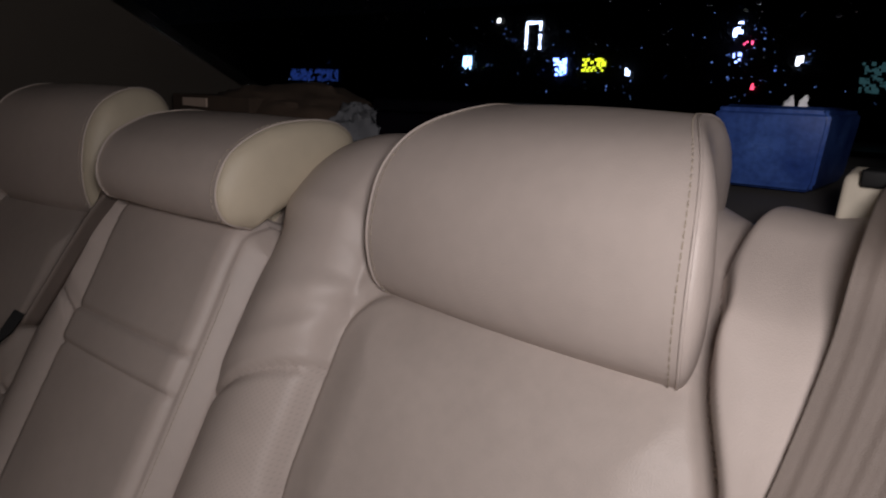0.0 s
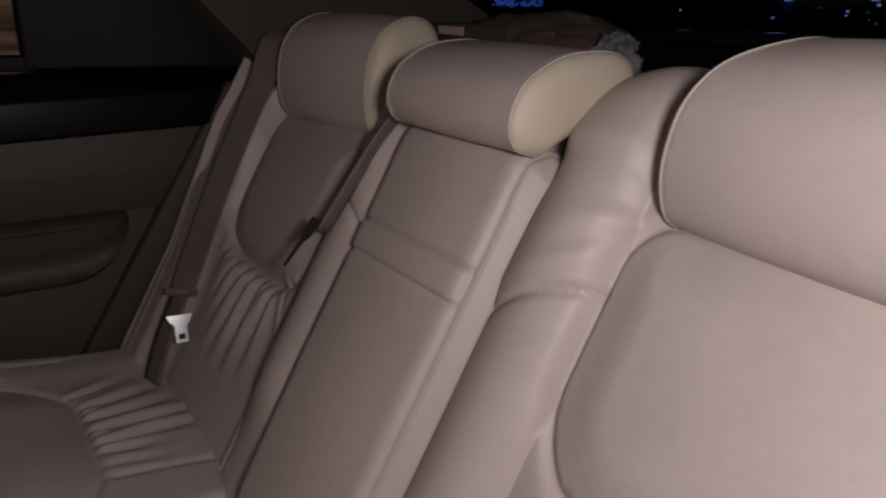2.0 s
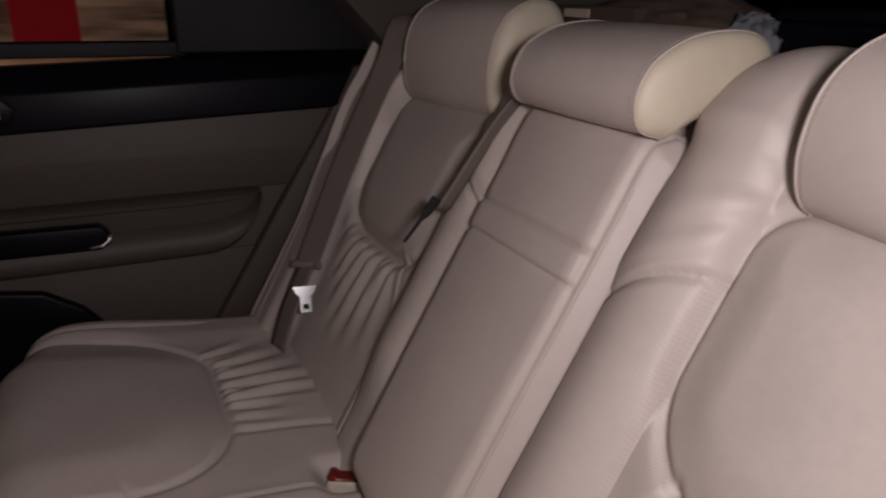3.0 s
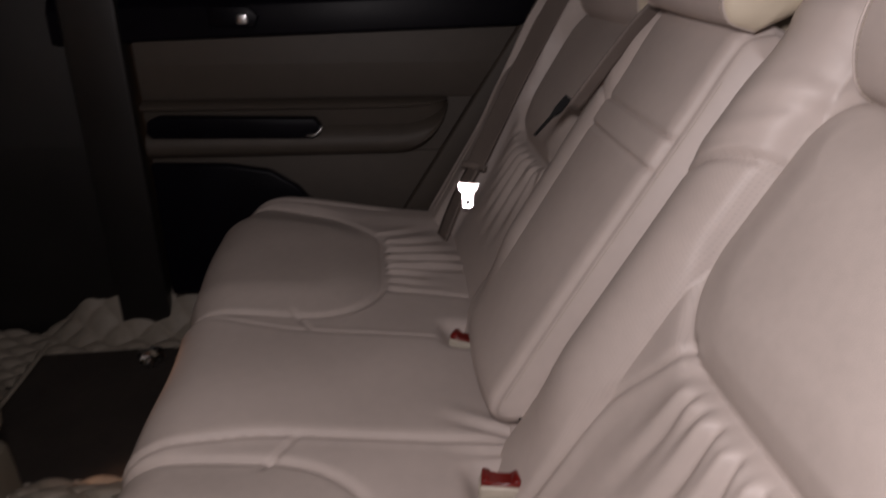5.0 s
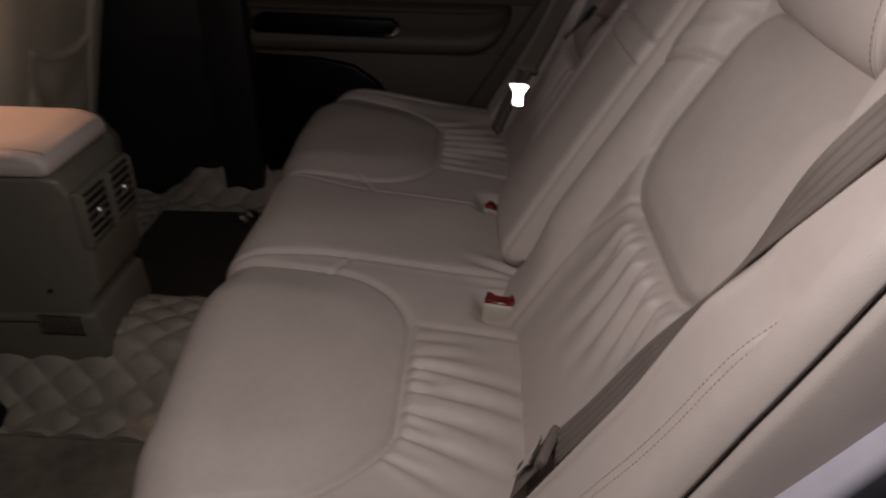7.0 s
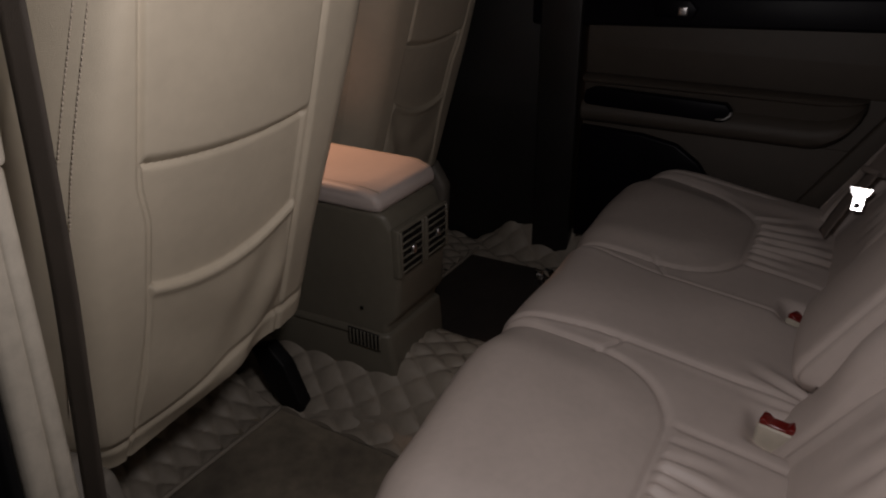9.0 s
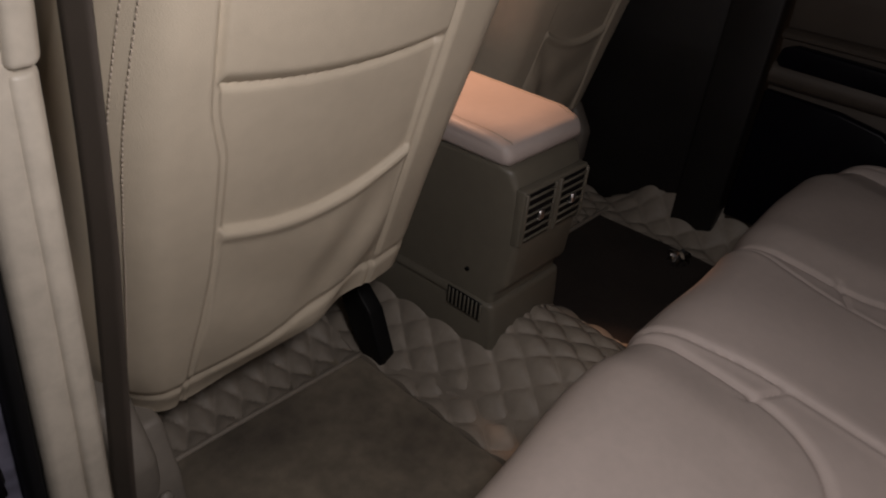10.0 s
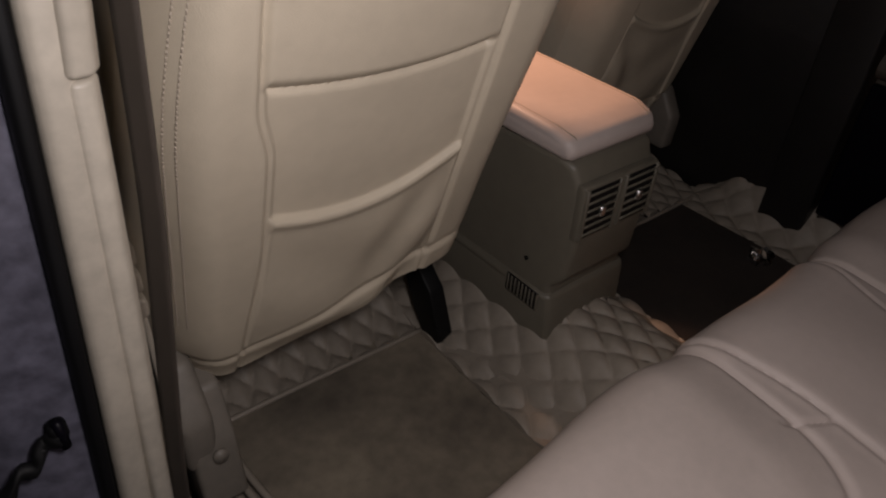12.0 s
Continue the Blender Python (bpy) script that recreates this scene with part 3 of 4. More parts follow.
part("upper_trim", prism([(-0.735, 0.690), (-0.700, 0.700), (-0.705, 0.76), (-0.735, 0.800), (-0.78, 0.800), (-0.78, 0.690)], "y", -0.80, 0.36, 0.004), DARK, door, "dark glossy door top trim").matrix_world = Matrix(((1, 0, 0, 0), (0, 1, 0, 0), (0, 0.068, 1, -0.009), (0, 0, 0, 1)))
part("card", prism([(-0.722, 0.545), (-0.715, 0.62), (-0.718, 0.692), (-0.78, 0.692), (-0.78, 0.545)], "y", -0.68, 0.30, 0.004), DOORCARD_DIM, door)
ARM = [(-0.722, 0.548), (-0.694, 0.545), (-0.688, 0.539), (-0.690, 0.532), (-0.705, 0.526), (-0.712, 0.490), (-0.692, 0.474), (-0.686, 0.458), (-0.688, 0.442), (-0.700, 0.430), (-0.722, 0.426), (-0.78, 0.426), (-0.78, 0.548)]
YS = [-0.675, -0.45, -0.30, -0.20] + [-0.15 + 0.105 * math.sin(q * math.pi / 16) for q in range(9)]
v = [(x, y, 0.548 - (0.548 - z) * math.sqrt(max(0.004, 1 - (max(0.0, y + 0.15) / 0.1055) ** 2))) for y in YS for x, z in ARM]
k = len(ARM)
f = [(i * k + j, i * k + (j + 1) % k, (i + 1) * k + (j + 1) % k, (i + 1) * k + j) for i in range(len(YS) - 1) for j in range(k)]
arm = put("armrest", v, f + [tuple(range(k))[::-1], tuple((len(YS) - 1) * k + j for j in range(k))], DOORCARD_DIM, door, "dimmed beige vinyl door armrest")
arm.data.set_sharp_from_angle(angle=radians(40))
part("lower_corner", prism([(0.0, 0.12), (-0.30, 0.12), (-0.30, 0.55), (0.10, 0.55), (0.10, 0.40)], "x", -0.76, -0.7255, 0.004), DOORCARD_DIM, door)
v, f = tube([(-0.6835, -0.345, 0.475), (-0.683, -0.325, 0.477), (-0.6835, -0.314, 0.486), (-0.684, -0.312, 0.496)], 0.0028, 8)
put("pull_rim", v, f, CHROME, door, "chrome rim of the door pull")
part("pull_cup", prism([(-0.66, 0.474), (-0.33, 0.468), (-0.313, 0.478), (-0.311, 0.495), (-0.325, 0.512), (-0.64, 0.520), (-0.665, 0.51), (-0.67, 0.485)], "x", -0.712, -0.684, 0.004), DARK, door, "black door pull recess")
part("lower_card", prism([(-0.730, 0.05), (-0.722, 0.429), (-0.78, 0.429), (-0.78, 0.05)], "y", -0.68, 0.0, 0.004), DOORCARD_DIM, door)
part("pocket", prism([(-0.68, 0.10), (-0.68, 0.415), (-0.52, 0.410), (-0.43, 0.395), (-0.37, 0.355), (-0.32, 0.29), (-0.30, 0.10)], "x", -0.727, -0.705, 0.008), DARK, door, "dark door pocket and speaker panel")
hd = part("inner_handle", prism([(-0.52, 0.695), (-0.43, 0.690), (-0.42, 0.715), (-0.44, 0.735), (-0.52, 0.735)], "x", -0.716, -0.699, 0.004), DARK, door)
part("lever", box((-0.700, -0.462, 0.700), (-0.690, -0.442, 0.720), 0.003), CHROME, hd, "chrome door lever")
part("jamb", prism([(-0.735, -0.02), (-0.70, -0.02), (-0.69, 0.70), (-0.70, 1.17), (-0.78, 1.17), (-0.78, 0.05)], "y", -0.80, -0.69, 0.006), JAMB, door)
ffd = thing("door_3", "dark closed front door on the far side", "car door", kind="structure")
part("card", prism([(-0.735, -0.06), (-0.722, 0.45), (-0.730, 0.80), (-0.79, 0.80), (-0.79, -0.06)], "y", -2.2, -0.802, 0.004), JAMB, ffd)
nj = part("near_jamb_trim", prism([(-0.02, 0.36), (0.14, 0.36), (0.38, 0.80), (0.235, 0.78)], "x", 0.690, 0.738, 0.008), PAINT_LIT)
tagged(nj, "pale lilac body paint beside the rear seat bolster, colour lightened", "trim", kind="structure")
jb = part("rear_jamb_trim", prism([(-0.20, 0.20), (-0.11, 0.20), (0.22, 0.77), (0.150, 0.77)], "x", -0.738, -0.700, 0.008), DOORCARD_DIM)
tagged(jb, "trim strip between door and rear seat, colour dimmed", "trim", kind="structure")
fw = thing("window_2", "dark side window of the far rear door", "window", kind="structure")
part("pane", box((-0.752, -0.66, 0.80), (-0.748, -0.15, 1.16), 0.0), GLASS, fw)
part("window_frame", prism([(-0.165, 0.795), (0.37, 0.795), (0.22, 0.92), (0.05, 1.17), (-0.165, 1.17)], "x", -0.76, -0.722, 0.004), RUBBER, fw, "black quarter-window frame")
part("window_seal", box((-0.765, -0.80, 0.79), (-0.73, -0.15, 0.815), 0.003), RUBBER, fw)

# ---------- floor ----------
fl = part("floor", box((-0.76, -2.2, -0.06), (0.70, 0.0, -0.012), 0.0), CARPET)
tagged(fl, "dark brown car floor carpet", "car floor", kind="structure")


def quilt(name, x0, x1, y0, y1, zfun, material, parent, label="", pitch=0.050, puff=0.013, nx=90, ny=90, depth=0.012):
    """Diamond-quilted padding over a rectangle of floor."""
    X, Y = np.meshgrid(np.linspace(x0, x1, nx), np.linspace(y0, y1, ny), indexing="ij")
    p, q = (X + Y * 0.62) / pitch, (X - Y * 0.62) / pitch
    h = puff * (np.abs(np.sin(math.pi * p)) ** 0.45) * (np.abs(np.sin(math.pi * q)) ** 0.45)
    G = np.stack([X, Y, zfun(X, Y) + h], -1)
    return solid_sheet(name, G, (0, 0, -depth), material, parent, label)


def tunnel_z(X, Y):
    return 0.004 + 0.115 * smooth01(0.205, 0.030, np.abs(X))


tun = thing("tunnel_mat", "quilted taupe leather mat over the floor tunnel", "floor mat")
quilt("quilting", -0.205, 0.205, -1.10, -0.44, tunnel_z, QUILT, tun, nx=150, ny=170)
for e, lab in ((1, "quilted leather floor mat with worn carpet inlay"), (-1, "quilted leather floor mat in the far footwell")):
    fm = thing("floor_mat", lab, "floor mat", "rear floor mats")
    lo, hi = (0.200, 0.70) if e > 0 else (-0.72, -0.200)
    quilt("quilted_border", lo, hi, -1.35, -0.965, lambda X, Y: (0.11 if e > 0 else 0.035) * smooth01(-0.985, -1.22, Y), QUILT, fm, nx=120, ny=90)
    if e < 0:
        quilt("quilted_border", -0.76, -0.63, -0.98, -0.44, lambda X, Y: 0.10 * smooth01(-0.66, -0.76, X) * smooth01(-1.0, -0.86, Y), QUILT, fm, nx=40, ny=120)
    X, Y = np.meshgrid(np.linspace(lo if e > 0 else -0.64, 0.66 if e > 0 else hi, 60), np.linspace(-0.985, -0.42, 60), indexing="ij")
    G = np.stack([X, Y, 0.003 + 0.002 * np.sin(17 * X + 3) * np.sin(11 * Y)], -1)
    solid_sheet("carpet_inlay", G, (0, 0, -0.01), CARPET if e > 0 else CARPET_SHADED, fm, "worn brown carpet inlay" if e > 0 else "brown carpet inlay, darkened for the dim footwell")
    v, f = tube([(x, -0.958 + 0.003 * math.sin(9 * x), 0.008) for x in np.linspace(lo, hi, 30)], 0.005, 8)
    put("binding", v, f, QUILT, fm)

# ---------- centre console ----------
con = thing("centre_console", "taupe plastic centre console with leather lid and vents", "console")
out = [(-0.752, 0.10), (-0.757, 0.20), (-0.735, 0.225), (-0.728, 0.30), (-0.738, 0.40), (-0.752, 0.432), (-0.775, 0.438), (-1.60, 0.400), (-1.60, 0.06), (-0.80, 0.06)]
bm = prism(out, "x", -0.098, 0.098, 0.010, 4)


def round_rear(bm):
    """Draws the rear corners in, in plan."""
    for v in bm.verts:
        v.co.x *= 1 - 0.17 * max(0.0, (v.co.y + 0.80) / 0.07) ** 2
    return bm


round_rear(bm)
part("body", bm, PLASTIC, con)
part("foot", round_rear(prism([(-0.738, 0.055), (-0.742, 0.135), (-0.748, 0.185), (-0.80, 0.185), (-1.60, 0.155), (-1.60, 0.05)], "x", -0.106, 0.106, 0.010, 4)), PLASTIC, con)
lid = part("lid", round_rear(prism([(-0.762, 0.436), (-0.752, 0.448), (-0.762, 0.470), (-0.80, 0.480), (-1.20, 0.480), (-1.20, 0.430)], "x", -0.104, 0.104, 0.012, 4)), LEATHER, con, "padded leather console lid")
for e in (-1, 1):
    v, f = tube([(e * 0.088, y, 0.4795) for y in np.linspace(-1.2, -0.80, 20)] + [(e * 0.083, -0.768, 0.473), (e * 0.078, -0.757, 0.456)], 0.0012, 6)
    put("seam", v, f, THREAD, lid)
part("vent_panel", box((-0.086, -0.745, 0.306), (0.086, -0.7262, 0.406), 0.004), PLASTIC, con, "vent panel")
for e in (-1, 1):
    vent = part("vent", box((e * 0.044 - 0.038, -0.735, 0.312), (e * 0.044 + 0.038, -0.7245, 0.400), 0.002), RUBBER, con, "rear air vent with louvres")
    for k in range(6):
        z = 0.320 + 0.0145 * k
        part("slat", box((e * 0.044 - 0.035, -0.729, z - 0.0018), (e * 0.044 + 0.035, -0.7215, z + 0.0018), 0.001, None, 1), PLASTIC, vent)
    for k in (-0.037, 0.037):
        part("rim", box((e * 0.044 + k - 0.003, -0.732, 0.310), (e * 0.044 + k + 0.003, -0.7215, 0.402), 0.001, None, 1), PLASTIC, vent)
    part("tab", box((e * 0.044 - 0.006, -0.7235, 0.348), (e * 0.044 + 0.006, -0.717, 0.366), 0.002, None, 1), CHROME, vent, "bright vent tab")
gr = part("side_grille", box((0.1035, -0.842, 0.150), (0.1065, -0.765, 0.186), 0.001, None, 1), RUBBER, con, "small black side grille")
for k in range(9):
    y = -0.838 + k * 0.0088
    part("slat", box((0.1040, y, 0.151), (0.1085, y + 0.0032, 0.185), 0.0008, None, 1), PLASTIC, gr)
v, f = tube([(0.0975, -0.81, 0.232), (0.0995, -0.81, 0.232)], 0.004, 10)
put("screw_hole", v, f, RUBBER, con)

# ---------- front seats ----------


def front_seat(sign, label):
    """Back of a front seat: leaning shell with rolled rims, cross seam and an elastic-topped pocket."""
    st = thing("driver_seat" if sign > 0 else "passenger_seat", label, "car seat", "front seats")
    nu, nv = 250, 340
    v = np.linspace(0, 1, nv)
    u = np.linspace(-1, 1, nu)
    U, V = np.meshgrid(u, v, indexing="ij")
    foot = 0.238 + 0.075 * smooth01(0.7, -0.9, U)
    Z = foot + (1.02 - foot) * V
    wide = 0.230 - 0.020 * smooth01(0.34, 0.22, Z) - 0.055 * smooth01(0.60, 1.02, Z) * smooth01(-0.2, 0.2, U)
    wide = wide + 0.012 * smooth01(0.2, -0.2, U) + 0.022 * smooth01(0.45, 0.80, Z) * smooth01(-0.3, -0.9, U)
    X = 0.460 + U * wide
    Y = -0.690 + 0.30 * (Z - 0.687) - 0.012 * smooth01(0.30, 0.24, Z)
    h = -np.where(U > 0, 0.085, 0.055) * np.clip((np.abs(U) - 0.72) / 0.28, 0, 1) ** 2.2
    h -= 0.012 * U ** 2
    xl, xr = 0.590 - 0.012 * smooth01(0.67, 0.60, Z) + 0.022 * smooth01(0.50, 0.25, Z), 0.325
    inside = smooth01(xr, xr + 0.01, X) * smooth01(xl, xl - 0.01, X)
    seamz = 0.675 + 0.030 * ((X - 0.46) / 0.13) ** 2 * 0.4
    below = smooth01(seamz + 0.002, seamz - 0.004, Z)
    h -= 0.006 * groove(X - xl, 0.004)
    h -= 0.006 * groove(X - xr, 0.004)
    h -= 0.008 * groove(Z - seamz, 0.006) * inside
    h -= 0.010 * below * inside
    # pocket: sagging elastic mouth, slack cloth below
    mouth = 0.508 + 1.8 * (X - 0.46) ** 2 - 0.077 * (X - 0.46)
    pk = smooth01(mouth + 0.003, mouth - 0.003, Z) * inside
    h += 0.006 * pk
    h += 0.0045 * groove(Z - mouth + 0.008, 0.008) * inside
    slack = np.clip((mouth - Z) / 0.10, 0, 1)
    h += 0.006 * pk * slack * np.sin(58 * X + 30 * Z) * np.exp(-((X - 0.37) / 0.06) ** 2)
    h += 0.003 * pk * np.sin(23 * X - 31 * Z) * slack
    h += 0.0025 * np.sin(11 * X + 7 * Z)
    h -= 0.006 * groove(Z - (foot + 0.045), 0.008) * smooth01(0.22, 0.30, X)
    G = np.stack([X * sign, Y + h, Z - 0.30 * h * 0], -1)
    if sign < 0:
        G = G[::-1]
    solid_sheet("backrest", G, (0, -0.10, 0.0), CREAM, st)
    # side roll of the backrest with twin stitching
    for off in (0.0, 0.008):
        pts = []
        for zz in np.linspace(0.36, 0.98, 90):
            uu = 0.90 - off * 4
            ww = 0.230 - 0.020 * float(smooth01(0.34, 0.22, zz)) - 0.055 * float(smooth01(0.60, 1.02, zz))
            hh = -0.085 * max(0, (uu - 0.72) / 0.28) ** 2.2 - 0.012 * uu ** 2
            pts.append((sign * (0.460 + uu * ww), -0.690 + 0.30 * (zz - 0.687) + hh + 0.0015, zz))
        stitches("stitching", pts, (0.5 * sign, 1, 0), 0.0055, 0.0010, THREAD, st)
    # cushion and its side cover
    bm = prism([(-0.98, 0.20), (-0.96, 0.30), (-1.02, 0.33), (-1.40, 0.38), (-1.45, 0.28), (-1.40, 0.20)], "x", sign * 0.24, sign * 0.66, 0.02)
    part("cushion", bm, CREAM, st)
    part("hinge_cover", prism([(-0.80, 0.13), (-0.795, 0.22), (-0.84, 0.29), (-0.95, 0.30), (-1.0, 0.13)], "x", sign * 0.655, sign * 0.70, 0.012), TAUPE, st, "plastic seat hinge cover")
    for rx in (0.185, 0.62):
        rail = part("rail", prism([(-0.905, 0.004), (-0.900, 0.03), (-0.935, 0.115), (-0.975, 0.15), (-1.02, 0.13), (-0.99, 0.06), (-0.95, 0.004)], "x", sign * (rx - 0.017), sign * (rx + 0.017), 0.005) if rx < 0.5 else box((sign * rx - 0.02, -1.4, 0.0), (sign * rx + 0.02, -0.94, 0.03), 0.004), RUBBER, st, "black seat rail cover")
    return st


front_seat(1, "cream leather front seat back with elastic map pocket")
front_seat(-1, "cream leather passenger seat back in shadow").location = (0, -0.27, -0.035)

# ---------- near side: pillar, belt, sill ----------
pil = thing("b_pillar", "cream plastic door pillar trim with weatherstrip", "pillar trim", kind="structure")


def post(outline, z0, z1, bev=0.005):
    """An upright strip of the pillar that leans out towards its foot."""
    bm = prism(outline, "z", z0, z1, bev)
    for v in bm.verts:
        v.co.x += 0.055 * (0.72 - v.co.z) + 0.05 * max(0, v.co.z - 0.72) * -1
    return bm


part("trim_lower", post([(0.704, -0.735), (0.712, -0.722), (0.728, -0.720), (0.733, -0.735), (0.733, -0.80), (0.704, -0.80)], 0.02, 0.715), TRIM, pil)
part("trim_upper", post([(0.702, -0.732), (0.710, -0.718), (0.728, -0.716), (0.734, -0.732), (0.734, -0.80), (0.702, -0.80)], 0.718, 1.17), TRIM, pil)
part("trim_edge", post([(0.7345, -0.728), (0.741, -0.722), (0.760, -0.722), (0.767, -0.730), (0.767, -0.80), (0.7345, -0.80)], 0.0, 1.17), TRIM, pil, "scuffed cream plastic pillar edge")
part("weatherstrip", post([(0.7675, -0.735), (0.771, -0.728), (0.780, -0.728), (0.784, -0.735), (0.784, -0.80), (0.7675, -0.80)], -0.05, 1.17, 0.003), RUBBER, pil, "black rubber weatherstrip")
part("jamb", post([(0.7845, -0.745), (0.85, -0.755), (0.93, -0.80), (0.96, -0.95), (0.7845, -0.95)], -0.12, 1.17), PAINT_DIM, pil, "white painted door jamb, colour dimmed")
hinge = part("hinge", box((0.809, -0.744, 0.366), (0.827, -0.724, 0.390), 0.007), RUBBER, pil, "dark greasy door check arm")
v, f = tube([tuple(p) for p in polyline([(0.818, -0.733, 0.378), (0.826, -0.731, 0.366), (0.836, -0.733, 0.364), (0.846, -0.728, 0.352), (0.862, -0.726, 0.347), (0.884, -0.722, 0.330)], 40)], 0.0075, 10)
v = [(x + 0.0025 * math.sin(310 * z + 90 * x), y + 0.0025 * math.sin(240 * x), z + 0.003 * math.sin(190 * x + 1)) for x, y, z in v]
put("arm", v, f, RUBBER, hinge)
v, f = tube([(0.816, -0.727, 0.360), (0.817, -0.727, 0.396)], 0.005, 12)
put("pin", v, f, DARK, hinge)
fd = thing("door_2", "pale inner face of the front door, colour dimmed", "car door", kind="structure")
part("card", prism([(-0.83, 0.05), (-0.83, 0.78), (-1.7, 0.76), (-1.7, 0.05)], "x", 0.745, 0.79, 0.006), PAINT_DIM, fd)
sill = part("door_sill", prism([(0.70, -0.06), (0.70, 0.02), (0.76, 0.035), (0.80, 0.01), (0.92, -0.02), (0.92, -0.10)], "y", -0.80, 0.30, 0.006), PAINT_DIM)
tagged(sill, "white painted door sill under the open door, colour dimmed", "door sill", kind="structure")
ground = part("ground", box((-60, -60, -0.50), (60, 60, -0.45), 0), ASPHALT)
tagged(ground, "dark wet asphalt ground at night", "ground", kind="structure")

# ---------- seat belts ----------


def lap(zs, xs, lift):
    """Points on the leaning backrest: heights, places across, and how proud of it."""
    return [(x, back_y(z) - 0.87 * h, z + 0.49 * h) for z, x, h in zip(zs, xs, lift)]


def band(left, right, h, ribs):
    """A ribbed web between two edge lines, draped on what lies under them."""
    left, right = [Vector(p) for p in left], [Vector(p) for p in right]
    n, cols = len(left), ribs * 10
    verts, faces = [], []
    for i in range(n):
        t = (left[min(i + 1, n - 1)] - left[max(i - 1, 0)]).normalized()
        nrm = (right[i] - left[i]).cross(t).normalized()
        if nrm.y > 0:
            nrm = -nrm
        row = []
        for j in range(cols + 1):
            f = j / cols
            p = left[i].lerp(right[i], f)
            out = ((-0.2236 - p.y) + LEAN * p.z) * 0.8725
            base = p.z - 0.4886 * out
            if base < 0.79:
                p = p + Vector((0, -0.8725, 0.4886)) * max(0.0, float(face_lift(p.x, base)) + 0.0012 - out)
            row.append(p)
            verts.append(p + nrm * (h + 0.0008 * math.cos(2 * math.pi * ribs * f)))
        verts += [p - nrm * 0.001 for p in row[::-1]]
    m = 2 * (cols + 1)
    for i in range(n - 1):
        for j in range(m):
            faces.append((i * m + j, i * m + (j + 1) % m, (i + 1) * m + (j + 1) % m, (i + 1) * m + j))
    faces.append(tuple(range(m))[::-1])
    faces.append(tuple((n - 1) * m + j for j in range(m)))
    return verts, faces


def draped(side, zs, xs, gap):
    """Points that follow the bolster's face at heights zs and places xs across."""
    return [(side * x, back_y(z) - 0.8725 * (float(face_lift(x, z)) + g), z + 0.4886 * (float(face_lift(x, z)) + g)) for z, x, g in zip(zs, xs, gap)]


def belt(side, label, pts, low):
    b = thing("seat_belt", label, "seat belt", "rear outer belts")
    smooth_pts = [tuple(p) for p in polyline(pts, 60)]
    if side > 0:
        zs = [0.36, 0.42, 0.50, 0.59, 0.68, 0.76]
        xs = [0.505, 0.512, 0.520, 0.537, 0.568, 0.582]
        left = polyline(draped(1, zs, xs, [0.006, 0.005, 0.005, 0.006, 0.006, 0.008]) + [(0.586, 0.178, 0.832), (0.583, 0.235, 0.852), (0.580, 0.305, 0.860)], 90)
        right = polyline(draped(1, zs, [x + w for x, w in zip(xs, (0.033, 0.034, 0.035, 0.037, 0.042, 0.046))], [0.002, 0.001, 0.001, 0.001, 0.002, 0.008]) + [(0.633, 0.178, 0.832), (0.630, 0.235, 0.852), (0.627, 0.305, 0.860)], 90)
        v, f = band(left, right, 0.0014, 4)
    else:
        v, f = strap(smooth_pts, (0.82, 0.57, 0), 0.048, 0.0014, 4)
    put("webbing", v, f, WEB, b)
    top = Vector(low[0])
    v, f = strap([tuple(p) for p in polyline(low, 20)], (1, -0.30 * side, 0), 0.046, 0.0016, 0)
    put("lower_webbing", v, f, WEB, b)
    m = Matrix.Translation(top) @ Matrix.Rotation(radians(-22 if side > 0 else 52), 4, "Z") @ Matrix.Rotation(radians(-24), 4, "X")
    g = part("belt_guide", box((-0.027, -0.005, -0.006), (0.027, 0.005, 0.007), 0.003, m), WEB, b, "brown plastic belt guide")
    plate = [(-0.021, -0.006), (0.021, -0.006), (0.016, -0.018), (0.010, -0.024), (0.010, -0.052), (-0.010, -0.052), (-0.010, -0.024), (-0.016, -0.018)]
    t = prism(plate, "y", -0.0012, 0.0012, 0.0006, 1)
    bmesh.ops.translate(t, vec=(0, -0.016 if side < 0 else -0.007, -0.006), verts=t.verts)
    mt = m if side > 0 else Matrix.Translation(top + Vector((0.012, -0.012, -0.020))) @ Matrix.Rotation(radians(83), 4, "Z") @ Matrix.Rotation(radians(-22), 4, "X")
    bmesh.ops.transform(t, matrix=mt, verts=t.verts)
    tg = part("tongue", t, STEEL, b, "polished steel belt tongue")
    s = prism([(-0.005, -0.046), (0.005, -0.046), (0.005, -0.037), (-0.005, -0.037)], "y", -0.0016, 0.0016, 0.0)
    bmesh.ops.translate(s, vec=(0, -0.016 if side < 0 else -0.007, -0.006), verts=s.verts)
    bmesh.ops.transform(s, matrix=mt, verts=s.verts)
    part("slot", s, RUBBER, tg, smooth=False)
    return b


belt(1, "ribbed brown seat belt over the near backrest bolster", [(0.585, 0.285, 0.862)] + lap([0.83, 0.76, 0.68, 0.60, 0.50, 0.42], [0.597, 0.601, 0.603, 0.600, 0.588, 0.574], [0.064, 0.058, 0.054, 0.053, 0.052, 0.048]),
     lap([0.365, 0.33, 0.30], [0.524, 0.520, 0.516], [0.014, 0.010, 0.006]))
